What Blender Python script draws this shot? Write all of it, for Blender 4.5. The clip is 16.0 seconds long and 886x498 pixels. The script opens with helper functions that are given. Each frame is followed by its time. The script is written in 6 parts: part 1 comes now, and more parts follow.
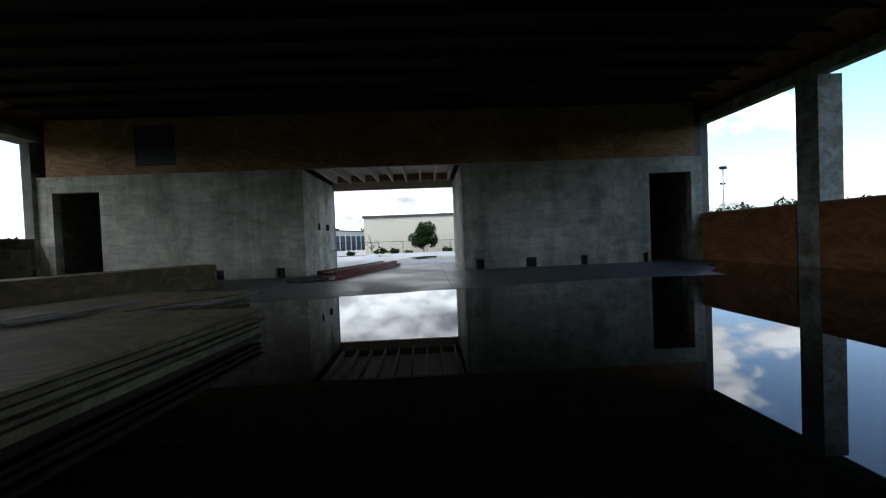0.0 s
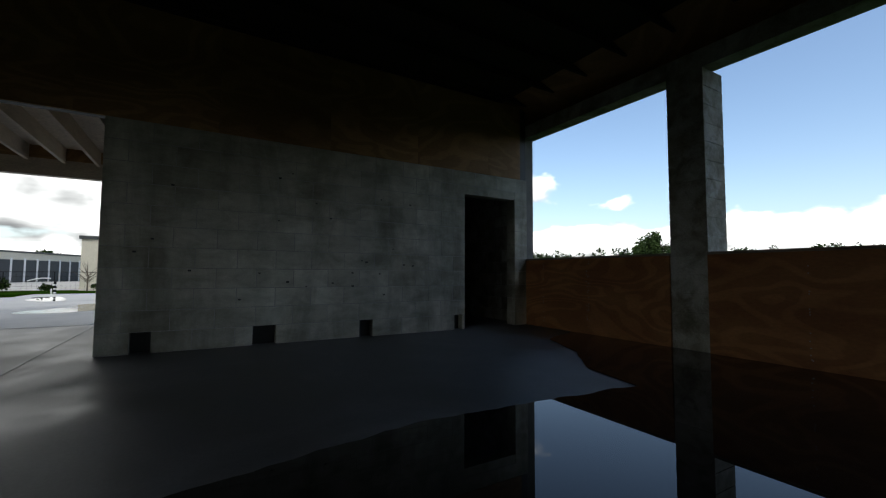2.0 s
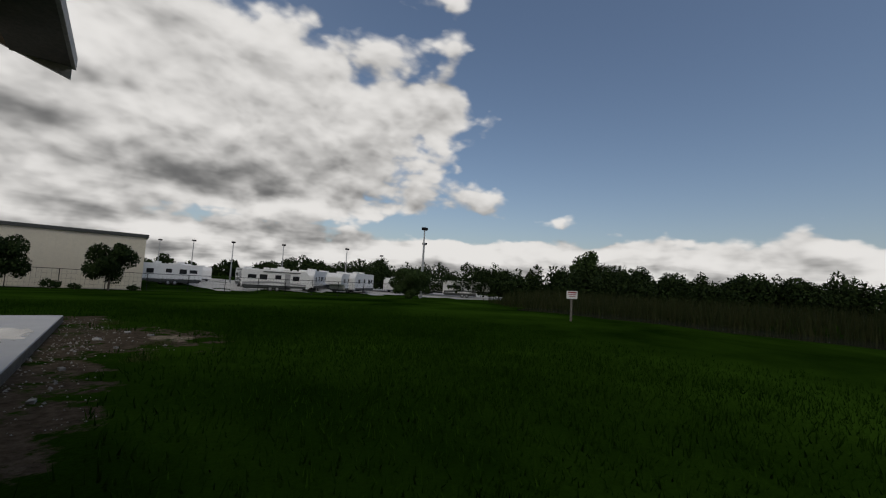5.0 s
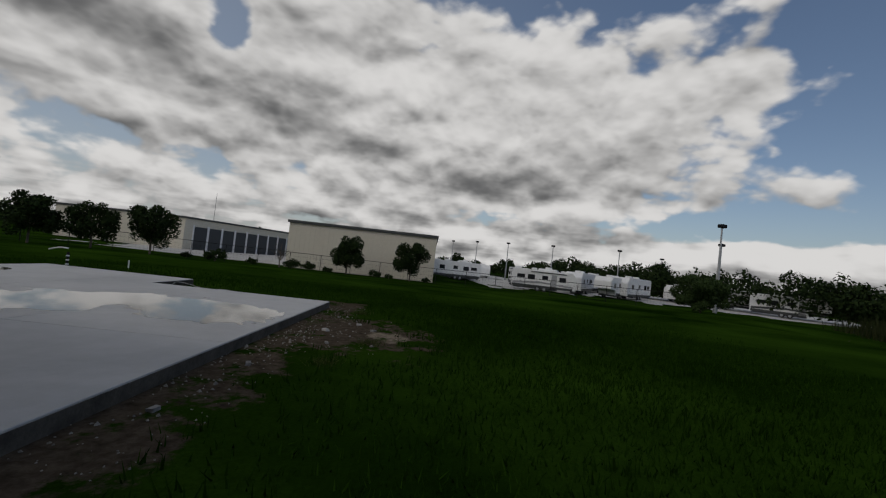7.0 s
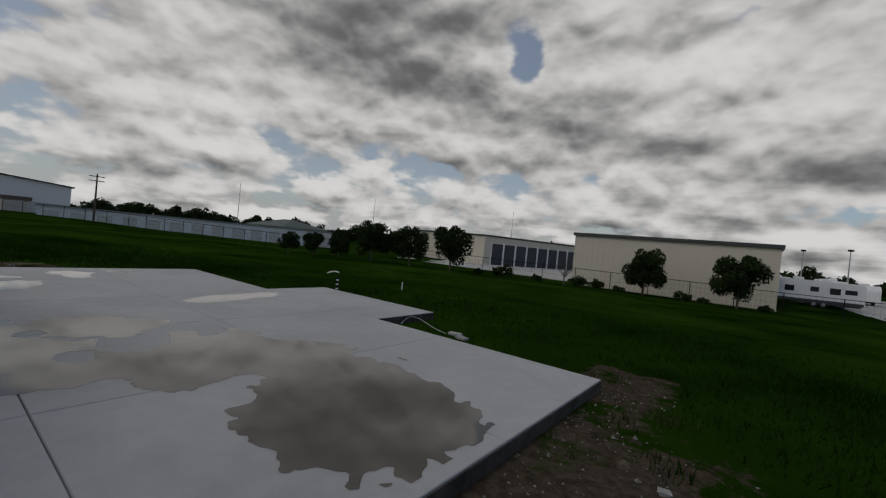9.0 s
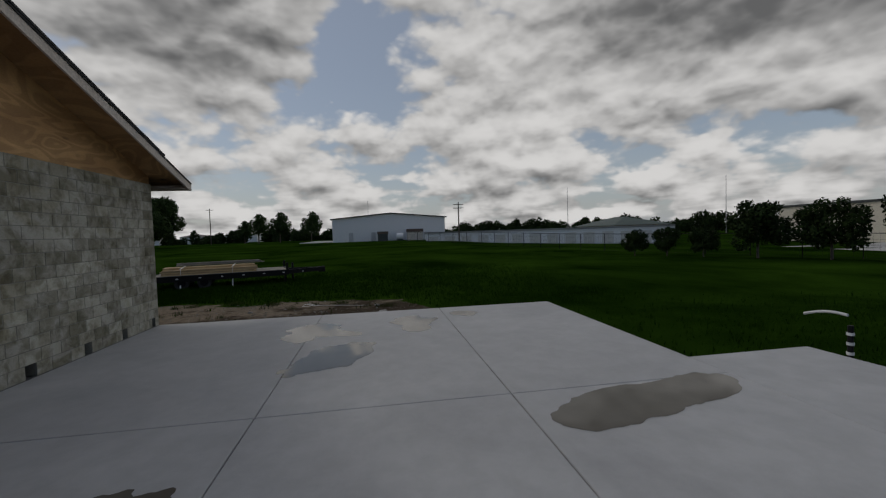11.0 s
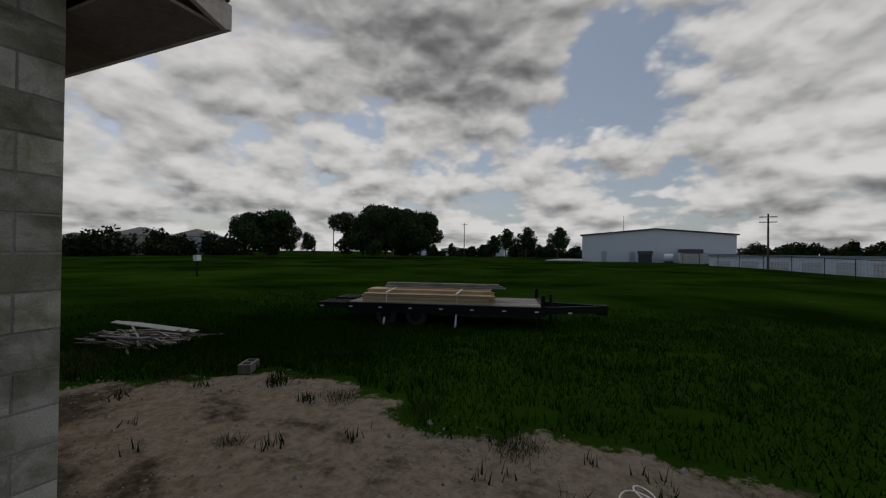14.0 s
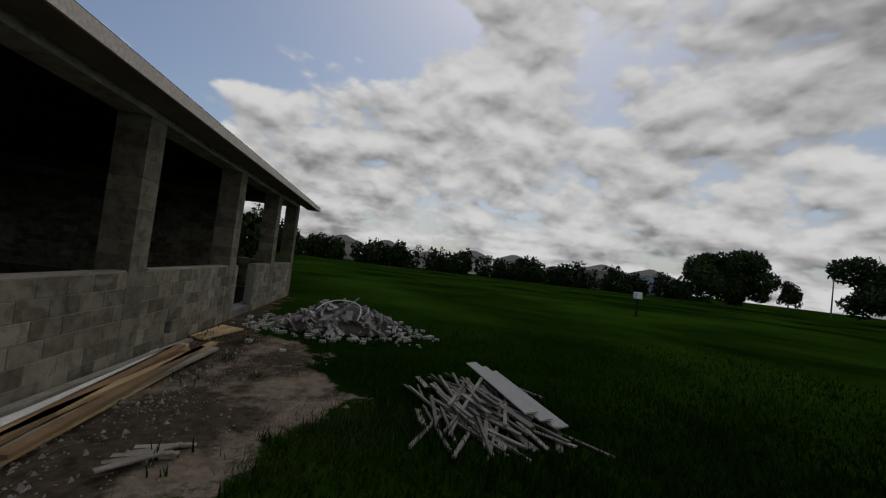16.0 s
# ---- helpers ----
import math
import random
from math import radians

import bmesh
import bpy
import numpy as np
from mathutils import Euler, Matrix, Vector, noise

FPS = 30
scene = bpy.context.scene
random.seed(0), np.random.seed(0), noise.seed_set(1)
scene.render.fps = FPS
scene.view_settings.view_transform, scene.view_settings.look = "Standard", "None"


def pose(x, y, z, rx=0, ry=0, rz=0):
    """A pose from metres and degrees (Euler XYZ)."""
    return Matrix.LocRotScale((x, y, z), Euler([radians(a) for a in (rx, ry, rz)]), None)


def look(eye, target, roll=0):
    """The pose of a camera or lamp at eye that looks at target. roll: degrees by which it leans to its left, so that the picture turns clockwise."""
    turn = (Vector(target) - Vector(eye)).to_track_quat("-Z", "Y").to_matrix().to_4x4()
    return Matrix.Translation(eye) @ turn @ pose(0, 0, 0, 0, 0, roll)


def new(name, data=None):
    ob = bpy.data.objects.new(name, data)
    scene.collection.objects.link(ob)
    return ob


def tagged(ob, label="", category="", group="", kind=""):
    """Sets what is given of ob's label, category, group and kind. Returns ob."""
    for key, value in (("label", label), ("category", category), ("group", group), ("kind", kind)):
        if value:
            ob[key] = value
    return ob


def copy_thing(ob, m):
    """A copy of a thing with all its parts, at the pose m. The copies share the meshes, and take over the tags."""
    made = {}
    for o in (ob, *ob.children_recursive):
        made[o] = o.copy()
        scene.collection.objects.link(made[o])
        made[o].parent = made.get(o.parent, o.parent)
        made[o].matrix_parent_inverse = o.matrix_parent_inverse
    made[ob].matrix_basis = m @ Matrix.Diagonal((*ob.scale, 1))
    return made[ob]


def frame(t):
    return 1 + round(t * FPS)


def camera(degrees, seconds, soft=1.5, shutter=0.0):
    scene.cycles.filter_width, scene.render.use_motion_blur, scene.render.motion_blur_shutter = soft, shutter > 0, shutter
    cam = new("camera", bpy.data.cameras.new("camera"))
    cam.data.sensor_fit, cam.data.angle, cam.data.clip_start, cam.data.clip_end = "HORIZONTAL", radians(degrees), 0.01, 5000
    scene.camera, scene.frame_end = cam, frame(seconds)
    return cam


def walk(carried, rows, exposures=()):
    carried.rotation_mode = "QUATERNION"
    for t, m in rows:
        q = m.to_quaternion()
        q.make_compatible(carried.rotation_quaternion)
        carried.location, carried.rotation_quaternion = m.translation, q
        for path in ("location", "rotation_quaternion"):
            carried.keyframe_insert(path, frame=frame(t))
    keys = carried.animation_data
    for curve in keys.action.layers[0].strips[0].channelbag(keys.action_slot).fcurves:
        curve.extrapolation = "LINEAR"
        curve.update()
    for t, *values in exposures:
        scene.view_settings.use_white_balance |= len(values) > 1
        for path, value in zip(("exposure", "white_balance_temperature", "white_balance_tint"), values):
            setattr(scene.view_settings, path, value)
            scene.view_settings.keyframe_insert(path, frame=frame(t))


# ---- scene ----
cam = camera(94.0, 16.0, soft=1.2)
PATH = [
    (0, (-0.797, -9.071, 0.681), (-0.722, -7.073, 0.636), -2.3),
    (0.5, (-0.571, -8.12, 0.677), (-0.256, -6.145, 0.668), -1.4),
    (1, (-0.228, -7.091, 0.694), (0.316, -5.167, 0.728), -0.6),
    (1.5, (0.256, -6.04, 0.727), (1.031, -4.198, 0.81), 0.2),
    (2, (0.831, -5.072, 0.811), (1.848, -3.354, 0.928), 0.3),
    (2.5, (1.545, -4.06, 0.892), (2.79, -2.5, 1.042), 0.8),
    (3, (2.42, -3.15, 1.035), (3.815, -1.725, 1.21), 1.5),
    (3.2, (2.7, -2.86, 1.08), (4.15, -1.49, 1.27), 0.8),
    (4.3, (5.05, -1.72, 1.4), (6.4, -0.24, 1.57), 1.6),
    (5.3, (7.122, -1.484, 1.381), (8.211, 0.187, 1.534), 4.4),
    (5.5, (7.405, -1.309, 1.4), (8.358, 0.443, 1.538), 5.0),
    (6, (7.972, -0.684, 1.419), (8.606, 1.21, 1.525), 6.0),
    (6.5, (8.336, 0.103, 1.433), (8.681, 2.071, 1.514), 6.0),
    (7, (8.359, 0.84, 1.458), (8.406, 2.838, 1.521), 6.3),
    (7.5, (8.46, 1.797, 1.526), (8.197, 3.779, 1.574), 6.4),
    (8, (8.436, 3.048, 1.613), (7.868, 4.965, 1.646), 6.4),
    (8.5, (8.13, 4.594, 1.726), (7.256, 6.392, 1.734), 6.3),
    (9, (7.398, 6.064, 1.824), (6.175, 7.646, 1.801), 5.6),
    (9.5, (6.179, 7.29, 1.911), (4.647, 8.574, 1.851), 4.3),
    (10, (4.8, 8.194, 1.941), (3.031, 9.124, 1.857), 2.6),
    (10.2, (4.125, 8.355, 1.957), (2.291, 9.148, 1.871), 1.6),
    (12.3, (-3.106, 7.186, 1.926), (-5.096, 6.995, 1.867), -3.8),
    (12.5, (-3.696, 6.992, 1.928), (-5.681, 6.749, 1.874), -3.6),
    (13, (-5.206, 6.63, 1.842), (-7.168, 6.243, 1.806), -2.6),
    (13.5, (-6.649, 6.358, 1.818), (-8.569, 5.796, 1.805), -1.0),
    (14, (-7.964, 5.893, 1.859), (-9.798, 5.094, 1.874), 0.7),
    (14.5, (-9.479, 5.114, 1.788), (-11.131, 3.987, 1.833), 2.7),
    (15, (-10.667, 4.056, 1.697), (-12.071, 2.634, 1.763), 4.9),
    (15.5, (-11.56, 2.66, 1.63), (-12.499, 0.894, 1.7), 5.6),
    (16, (-12.3, 1.18, 1.58), (-12.596, -0.798, 1.66), 6.9),
]
EXPOSURES = [(0, 1.35, 5900, 7), (1.6, 0.95, 6200, 7), (2.6, 0.58, 6800, 6), (3.2, 0.4, 6900, 6), (5.0, -0.45, 6700, 10), (7.0, -0.64, 6600, 10), (9.5, -0.72, 6600, 10), (12.5, -0.7, 6600, 10), (16, -0.7, 6500, 10)]
walk(cam, [(t, look(eye, target, roll)) for t, eye, target, roll in PATH], EXPOSURES)

# ---- light ----
SUN_UP, SUN_TURN = 52, 200          # degrees: height, compass bearing from north over east
world = bpy.data.worlds.new("sky")
scene.world = world
world.use_nodes = True


def link(tree, a, b):
    tree.links.new(a, b)


def build_sky():
    tree = world.node_tree
    nodes = tree.nodes
    nodes.clear()
    out = nodes.new("ShaderNodeOutputWorld")
    back = nodes.new("ShaderNodeBackground")
    sky = nodes.new("ShaderNodeTexSky")
    sky.sky_type, sky.sun_disc = "NISHITA", False
    sky.sun_elevation, sky.sun_rotation = radians(SUN_UP), radians(SUN_TURN)
    sky.air_density, sky.dust_density, sky.ozone_density = 1.0, 1.6, 1.5
    coord = nodes.new("ShaderNodeTexCoord")
    way = coord.outputs["Generated"]
    split = nodes.new("ShaderNodeSeparateXYZ")
    link(tree, way, split.inputs[0])
    x, y, z = split.outputs

    def put(value, socket):
        if isinstance(value, (int, float, tuple)):
            socket.default_value = value
        else:
            link(tree, value, socket)

    def calc(op, *terms, clamp=False):
        n = nodes.new("ShaderNodeMath")
        n.operation, n.use_clamp = op, clamp
        for value, socket in zip(terms, n.inputs):
            put(value, socket)
        return n.outputs[0]

    def vec(op, *terms):
        n = nodes.new("ShaderNodeVectorMath")
        n.operation = op
        for value, socket in zip(terms, n.inputs):
            if value is not None:
                put(value, socket)
        return n.outputs["Value" if op == "DOT_PRODUCT" else "Vector"]

    def smooth(value, lo, hi):
        n = nodes.new("ShaderNodeMapRange")
        n.interpolation_type = "SMOOTHSTEP"
        put(value, n.inputs["Value"])
        n.inputs["From Min"].default_value, n.inputs["From Max"].default_value = lo, hi
        return n.outputs[0]

    def fbm(where, scale, detail, rough, warp=0.0):
        n = nodes.new("ShaderNodeTexNoise")
        for key, value in (("Scale", scale), ("Detail", detail), ("Roughness", rough), ("Distortion", warp)):
            n.inputs[key].default_value = value
        link(tree, where, n.inputs["Vector"])
        return n.outputs["Fac"]

    def fbm_colour(where, scale):
        n = nodes.new("ShaderNodeTexNoise")
        n.inputs["Scale"].default_value, n.inputs["Detail"].default_value = scale, 3.0
        link(tree, where, n.inputs["Vector"])
        return n.outputs["Color"]

    def blend(fac, a, b):
        n = nodes.new("ShaderNodeMix")
        n.data_type = "RGBA"
        put(fac, n.inputs["Factor"]), put(a, n.inputs["A"]), put(b, n.inputs["B"])
        return n.outputs["Result"]

    up = calc("MAXIMUM", z, 0.0)

    def sheet(lift, drop):
        """The view carried up to a level cloud sheet, so that clouds crowd together towards the horizon."""
        depth = calc("ADD", calc("ADD", up, lift), drop)
        n = nodes.new("ShaderNodeCombineXYZ")
        link(tree, calc("DIVIDE", x, depth), n.inputs[0])
        link(tree, calc("DIVIDE", y, depth), n.inputs[1])
        n.inputs[2].default_value = 2.7
        return n.outputs[0]

    # the large masses and openings of the sky
    cover, grey = 0.0, 0.0
    for bearing, height, wide, tall, more, dim in MASSES:
        a, e = radians(bearing), radians(height)
        ahead, aside = (math.sin(a), math.cos(a), 0.0), (math.cos(a), -math.sin(a), 0.0)
        u = calc("MULTIPLY", vec("DOT_PRODUCT", way, aside), 1 / math.sin(radians(wide)))
        w = calc("MULTIPLY", calc("SUBTRACT", z, math.sin(e)), 1 / math.sin(radians(tall)))
        lobe = calc("EXPONENT", calc("MULTIPLY", calc("MULTIPLY_ADD", w, w, calc("MULTIPLY", u, u)), -1.0))
        lobe = calc("MULTIPLY", lobe, smooth(vec("DOT_PRODUCT", way, ahead), 0.0, 0.5))
        if more:
            cover = calc("MULTIPLY_ADD", lobe, more, cover)
        if dim:
            grey = calc("MULTIPLY_ADD", lobe, dim, grey)
    bias = calc("ADD", calc("MULTIPLY_ADD", calc("POWER", calc("SUBTRACT", 1.0, up), 10.0), 0.10, cover), COVER)

    def mass(lift):
        flat = sheet(lift, 0.13)
        heap = vec("ADD", sheet(lift, 0.8), vec("MULTIPLY", vec("ADD", way, (0.0, 0.0, lift)), (0.0, 0.0, 1.15)))
        big = fbm(flat, 0.62, 3, 0.5, 0.3)
        mid = fbm(flat, 1.7, 3, 0.5, 0.3)
        body = calc("MULTIPLY_ADD", mid, 0.24, calc("MULTIPLY", big, 0.46))
        cell = nodes.new("ShaderNodeTexVoronoi")
        cell.feature = "SMOOTH_F1"
        for key, value in (("Scale", 8.0), ("Detail", 3.0), ("Roughness", 0.5), ("Smoothness", 0.6)):
            cell.inputs[key].default_value = value
        bent = vec("ADD", heap, vec("SCALE", fbm_colour(heap, 9.0), None, None, 0.06))
        link(tree, bent, cell.inputs["Vector"])
        puff = calc("SUBTRACT", 1.0, cell.outputs["Distance"])
        return body, puff, heap

    body, puff, heap = mass(0.0)
    body_up, puff_up, _ = mass(0.03)
    fray = fbm(heap, 8.0, 8, 0.56, 0.0)
    here = calc("ADD", calc("ADD", body, bias), calc("MULTIPLY_ADD", puff, 0.26, calc("MULTIPLY", fray, 0.22)))
    veil = smooth(here, CLOUD_EDGE, CLOUD_EDGE + 0.085)
    # a high thin haze to the west, heavier low down
    haze = calc("MULTIPLY_ADD", smooth(calc("MULTIPLY", x, -1.0), -0.5, 0.8), 0.34, calc("MULTIPLY", calc("POWER", calc("SUBTRACT", 1.0, up), 12.0), 0.45))
    # undersides are grey, shoulders turned to the light are white
    under = calc("MULTIPLY_ADD", calc("SUBTRACT", body_up, body), 5.0, calc("MULTIPLY", calc("SUBTRACT", puff_up, puff), 1.05))
    thick = calc("MULTIPLY", calc("SUBTRACT", here, CLOUD_EDGE + 0.10), 1.0)
    mottle = calc("MULTIPLY", calc("SUBTRACT", fray, 0.5), -0.5)
    shade = calc("ADD", calc("ADD", calc("ADD", under, thick), calc("ADD", mottle, grey)), calc("MULTIPLY_ADD", up, 0.25, 0.06))
    shade = smooth(shade, -0.45, 1.15)
    cloud = blend(shade, (*CLOUD_LIGHT, 1.0), (*CLOUD_DARK, 1.0))
    blue = nodes.new("ShaderNodeVectorMath")
    blue.operation = "SCALE"
    link(tree, sky.outputs[0], blue.inputs[0])
    blue.inputs["Scale"].default_value = SKY_STRENGTH
    open_sky = blend(haze, blue.outputs[0], (*HAZE, 1.0))
    link(tree, blend(veil, open_sky, cloud), back.inputs["Color"])
    back.inputs["Strength"].default_value = 1.0
    link(tree, back.outputs[0], out.inputs[0])


SKY_STRENGTH = 0.125
CLOUD_EDGE, COVER = 0.50, 0.1
CLOUD_LIGHT, CLOUD_DARK, HAZE = (1.04, 1.035, 1.03), (0.19, 0.193, 0.198), (0.62, 0.66, 0.70)
# bearing and height of a mass, its half width and half height (degrees), more or less cloud, darker or lighter
MASSES = (
    (-4, 21, 27, 9, 0.24, -0.25), (-26, 17, 13, 3.5, 0.1, 0.4), (8, 11, 16, 2.8, 0.16, 0.4), (24, 7.2, 24, 1.6, -0.2, 0),
    (70, 25, 27, 15, -0.46, 0), (112, 34, 42, 22, -0.28, 0), (60, 4.5, 40, 3.5, 0.2, -0.15), (37, 24, 4, 3.5, 0.24, 0),
    (-49, 25, 13, 7, 0.24, 0.42), (-29, 24, 2.5, 3, -0.26, 0), (-91, 23, 8, 6, -0.26, 0), (-68, 18, 13, 7, 0.12, -0.2),
    (-115, 25, 14, 7, 0.24, 0.42), (168, 30, 17, 3.5, -0.13, 0), (-150, 28, 6, 3.5, -0.12, 0), (-168, 23, 7, 8, 0.14, -0.25),
)
build_sky()
sun_data = bpy.data.lights.new("sun", "SUN")
sun_data.energy, sun_data.angle, sun_data.color = 0.6, radians(12), (1.0, 0.96, 0.9)
sun = new("sun", sun_data)
bearing, rise = radians(SUN_TURN), radians(SUN_UP)
sun_from = Vector((math.sin(bearing) * math.cos(rise), math.cos(bearing) * math.cos(rise), math.sin(rise)))
sun.matrix_world = look(sun_from * 50, (0, 0, 0))


# ---- materials ----
def stuff_nodes(name):
    m = bpy.data.materials.new(name)
    m.use_nodes = True
    t = m.node_tree
    return m, t, t.nodes["Principled BSDF"]


def world_noise(t, scale, detail=4, rough=0.55, stretch=(1, 1, 1), warp=0.0):
    g = t.nodes.new("ShaderNodeNewGeometry")
    mp = t.nodes.new("ShaderNodeMapping")
    mp.inputs["Scale"].default_value = stretch
    t.links.new(g.outputs["Position"], mp.inputs["Vector"])
    n = t.nodes.new("ShaderNodeTexNoise")
    n.inputs["Scale"].default_value, n.inputs["Detail"].default_value, n.inputs["Roughness"].default_value = scale, detail, rough
    n.inputs["Distortion"].default_value = warp
    t.links.new(mp.outputs[0], n.inputs["Vector"])
    return n


def ramp_node(t, src, stops):
    r = t.nodes.new("ShaderNodeValToRGB")
    e = r.color_ramp.elements
    while len(e) < len(stops):
        e.new(0.5)
    for el, (p, c) in zip(e, stops):
        el.position, el.color = p, (*c, 1) if len(c) == 3 else c
    t.links.new(src, r.inputs[0])
    return r


def mix_node(t, kind, fac, a, b):
    n = t.nodes.new("ShaderNodeMix")
    n.data_type, n.blend_type = "RGBA", kind
    for sock, v in ((n.inputs["Factor"], fac), (n.inputs["A"], a), (n.inputs["B"], b)):
        if isinstance(v, (int, float)):
            sock.default_value = v
        elif isinstance(v, tuple):
            sock.default_value = (*v, 1)
        else:
            t.links.new(v, sock)
    return n.outputs["Result"]


def bump_node(t, src, strength, dist, bsdf):
    b = t.nodes.new("ShaderNodeBump")
    b.inputs["Strength"].default_value, b.inputs["Distance"].default_value = strength, dist
    t.links.new(src, b.inputs["Height"])
    t.links.new(b.outputs[0], bsdf.inputs["Normal"])


def surface(name, dark, light, scale=2.0, grain=40.0, rough=0.85, bump=0.3, dist=0.004, metal=0.0, stretch=(1, 1, 1), vary=0.0, rough_vary=0.1):
    """Two-scale mottled surface at real-world size."""
    m, t, b = stuff_nodes(name)
    n1 = world_noise(t, scale, 6, 0.6, stretch, 0.3)
    n2 = world_noise(t, grain, 3, 0.6, stretch)
    r1 = ramp_node(t, n1.outputs["Fac"], [(0.3, dark), (0.7, light)])
    r2 = ramp_node(t, n2.outputs["Fac"], [(0.25, (0.72,) * 3), (0.75, (1.15,) * 3)])
    col = mix_node(t, "MULTIPLY", 1.0, r1.outputs[0], r2.outputs[0])
    if vary:
        info = t.nodes.new("ShaderNodeObjectInfo")
        r3 = ramp_node(t, info.outputs["Random"], [(0.0, (1 - vary,) * 3), (1.0, (1 + vary,) * 3)])
        col = mix_node(t, "MULTIPLY", 1.0, col, r3.outputs[0])
    t.links.new(col, b.inputs["Base Color"])
    rr = ramp_node(t, n1.outputs["Fac"], [(0.3, (max(rough - rough_vary, 0.02),) * 3), (0.7, (min(rough + rough_vary, 1),) * 3)])
    t.links.new(rr.outputs[0], b.inputs["Roughness"])
    b.inputs["Metallic"].default_value = metal
    if bump:
        bump_node(t, n2.outputs["Fac"], bump, dist, b)
    return m


def plain(name, col, rough=0.6, metal=0.0, grain=0.12):
    return surface(name, tuple(c * (1 - grain) for c in col), tuple(min(c * (1 + grain), 1) for c in col), 3.0, 60.0, rough, 0.12, 0.002, metal)


def block_material(name="concrete_block", vary=0.3, tint=(1, 1, 1)):
    """Moulded block: mossy stains, pale smears that run over the joints, a shift from block to block."""
    m, t, b = stuff_nodes(name)
    n1 = world_noise(t, 0.9, 6, 0.65, (1, 1, 0.8), 0.8)
    n2 = world_noise(t, 90, 2, 0.6)
    n3 = world_noise(t, 5.0, 6, 0.65, (1, 1, 1), 0.5)
    n4 = world_noise(t, 1.7, 5, 0.6, (1, 1, 1.3), 1.2)
    base = ramp_node(t, n1.outputs["Fac"], [(0.32, (0.20, 0.19, 0.14)), (0.5, (0.33, 0.33, 0.295)), (0.66, (0.45, 0.455, 0.44))])
    g = ramp_node(t, n2.outputs["Fac"], [(0.2, (0.72,) * 3), (0.8, (1.14,) * 3)])
    s = ramp_node(t, n3.outputs["Fac"], [(0.36, (0.44, 0.43, 0.36)), (0.56, (1, 1, 1))])
    info = t.nodes.new("ShaderNodeObjectInfo")
    v = ramp_node(t, info.outputs["Random"], [(0.0, (1 - vary, 1 - vary * 1.03, 1 - vary * 1.2)), (0.45, (0.97, 0.97, 0.96)), (1.0, (1 + vary,) * 3)])
    c = mix_node(t, "MULTIPLY", 1.0, base.outputs[0], v.outputs[0])
    smear = ramp_node(t, n4.outputs["Fac"], [(0.5, (0, 0, 0)), (0.64, (0.7, 0.7, 0.7))])
    c = mix_node(t, "MIX", smear.outputs[0], c, (0.44, 0.445, 0.44))
    c = mix_node(t, "MULTIPLY", 0.8, c, s.outputs[0])
    c = mix_node(t, "MULTIPLY", 1.0, c, g.outputs[0])
    if tint != (1, 1, 1):
        c = mix_node(t, "MULTIPLY", 1.0, c, tint)
    t.links.new(c, b.inputs["Base Color"])
    b.inputs["Roughness"].default_value = 0.92
    bump_node(t, n2.outputs["Fac"], 0.5, 0.004, b)
    return m


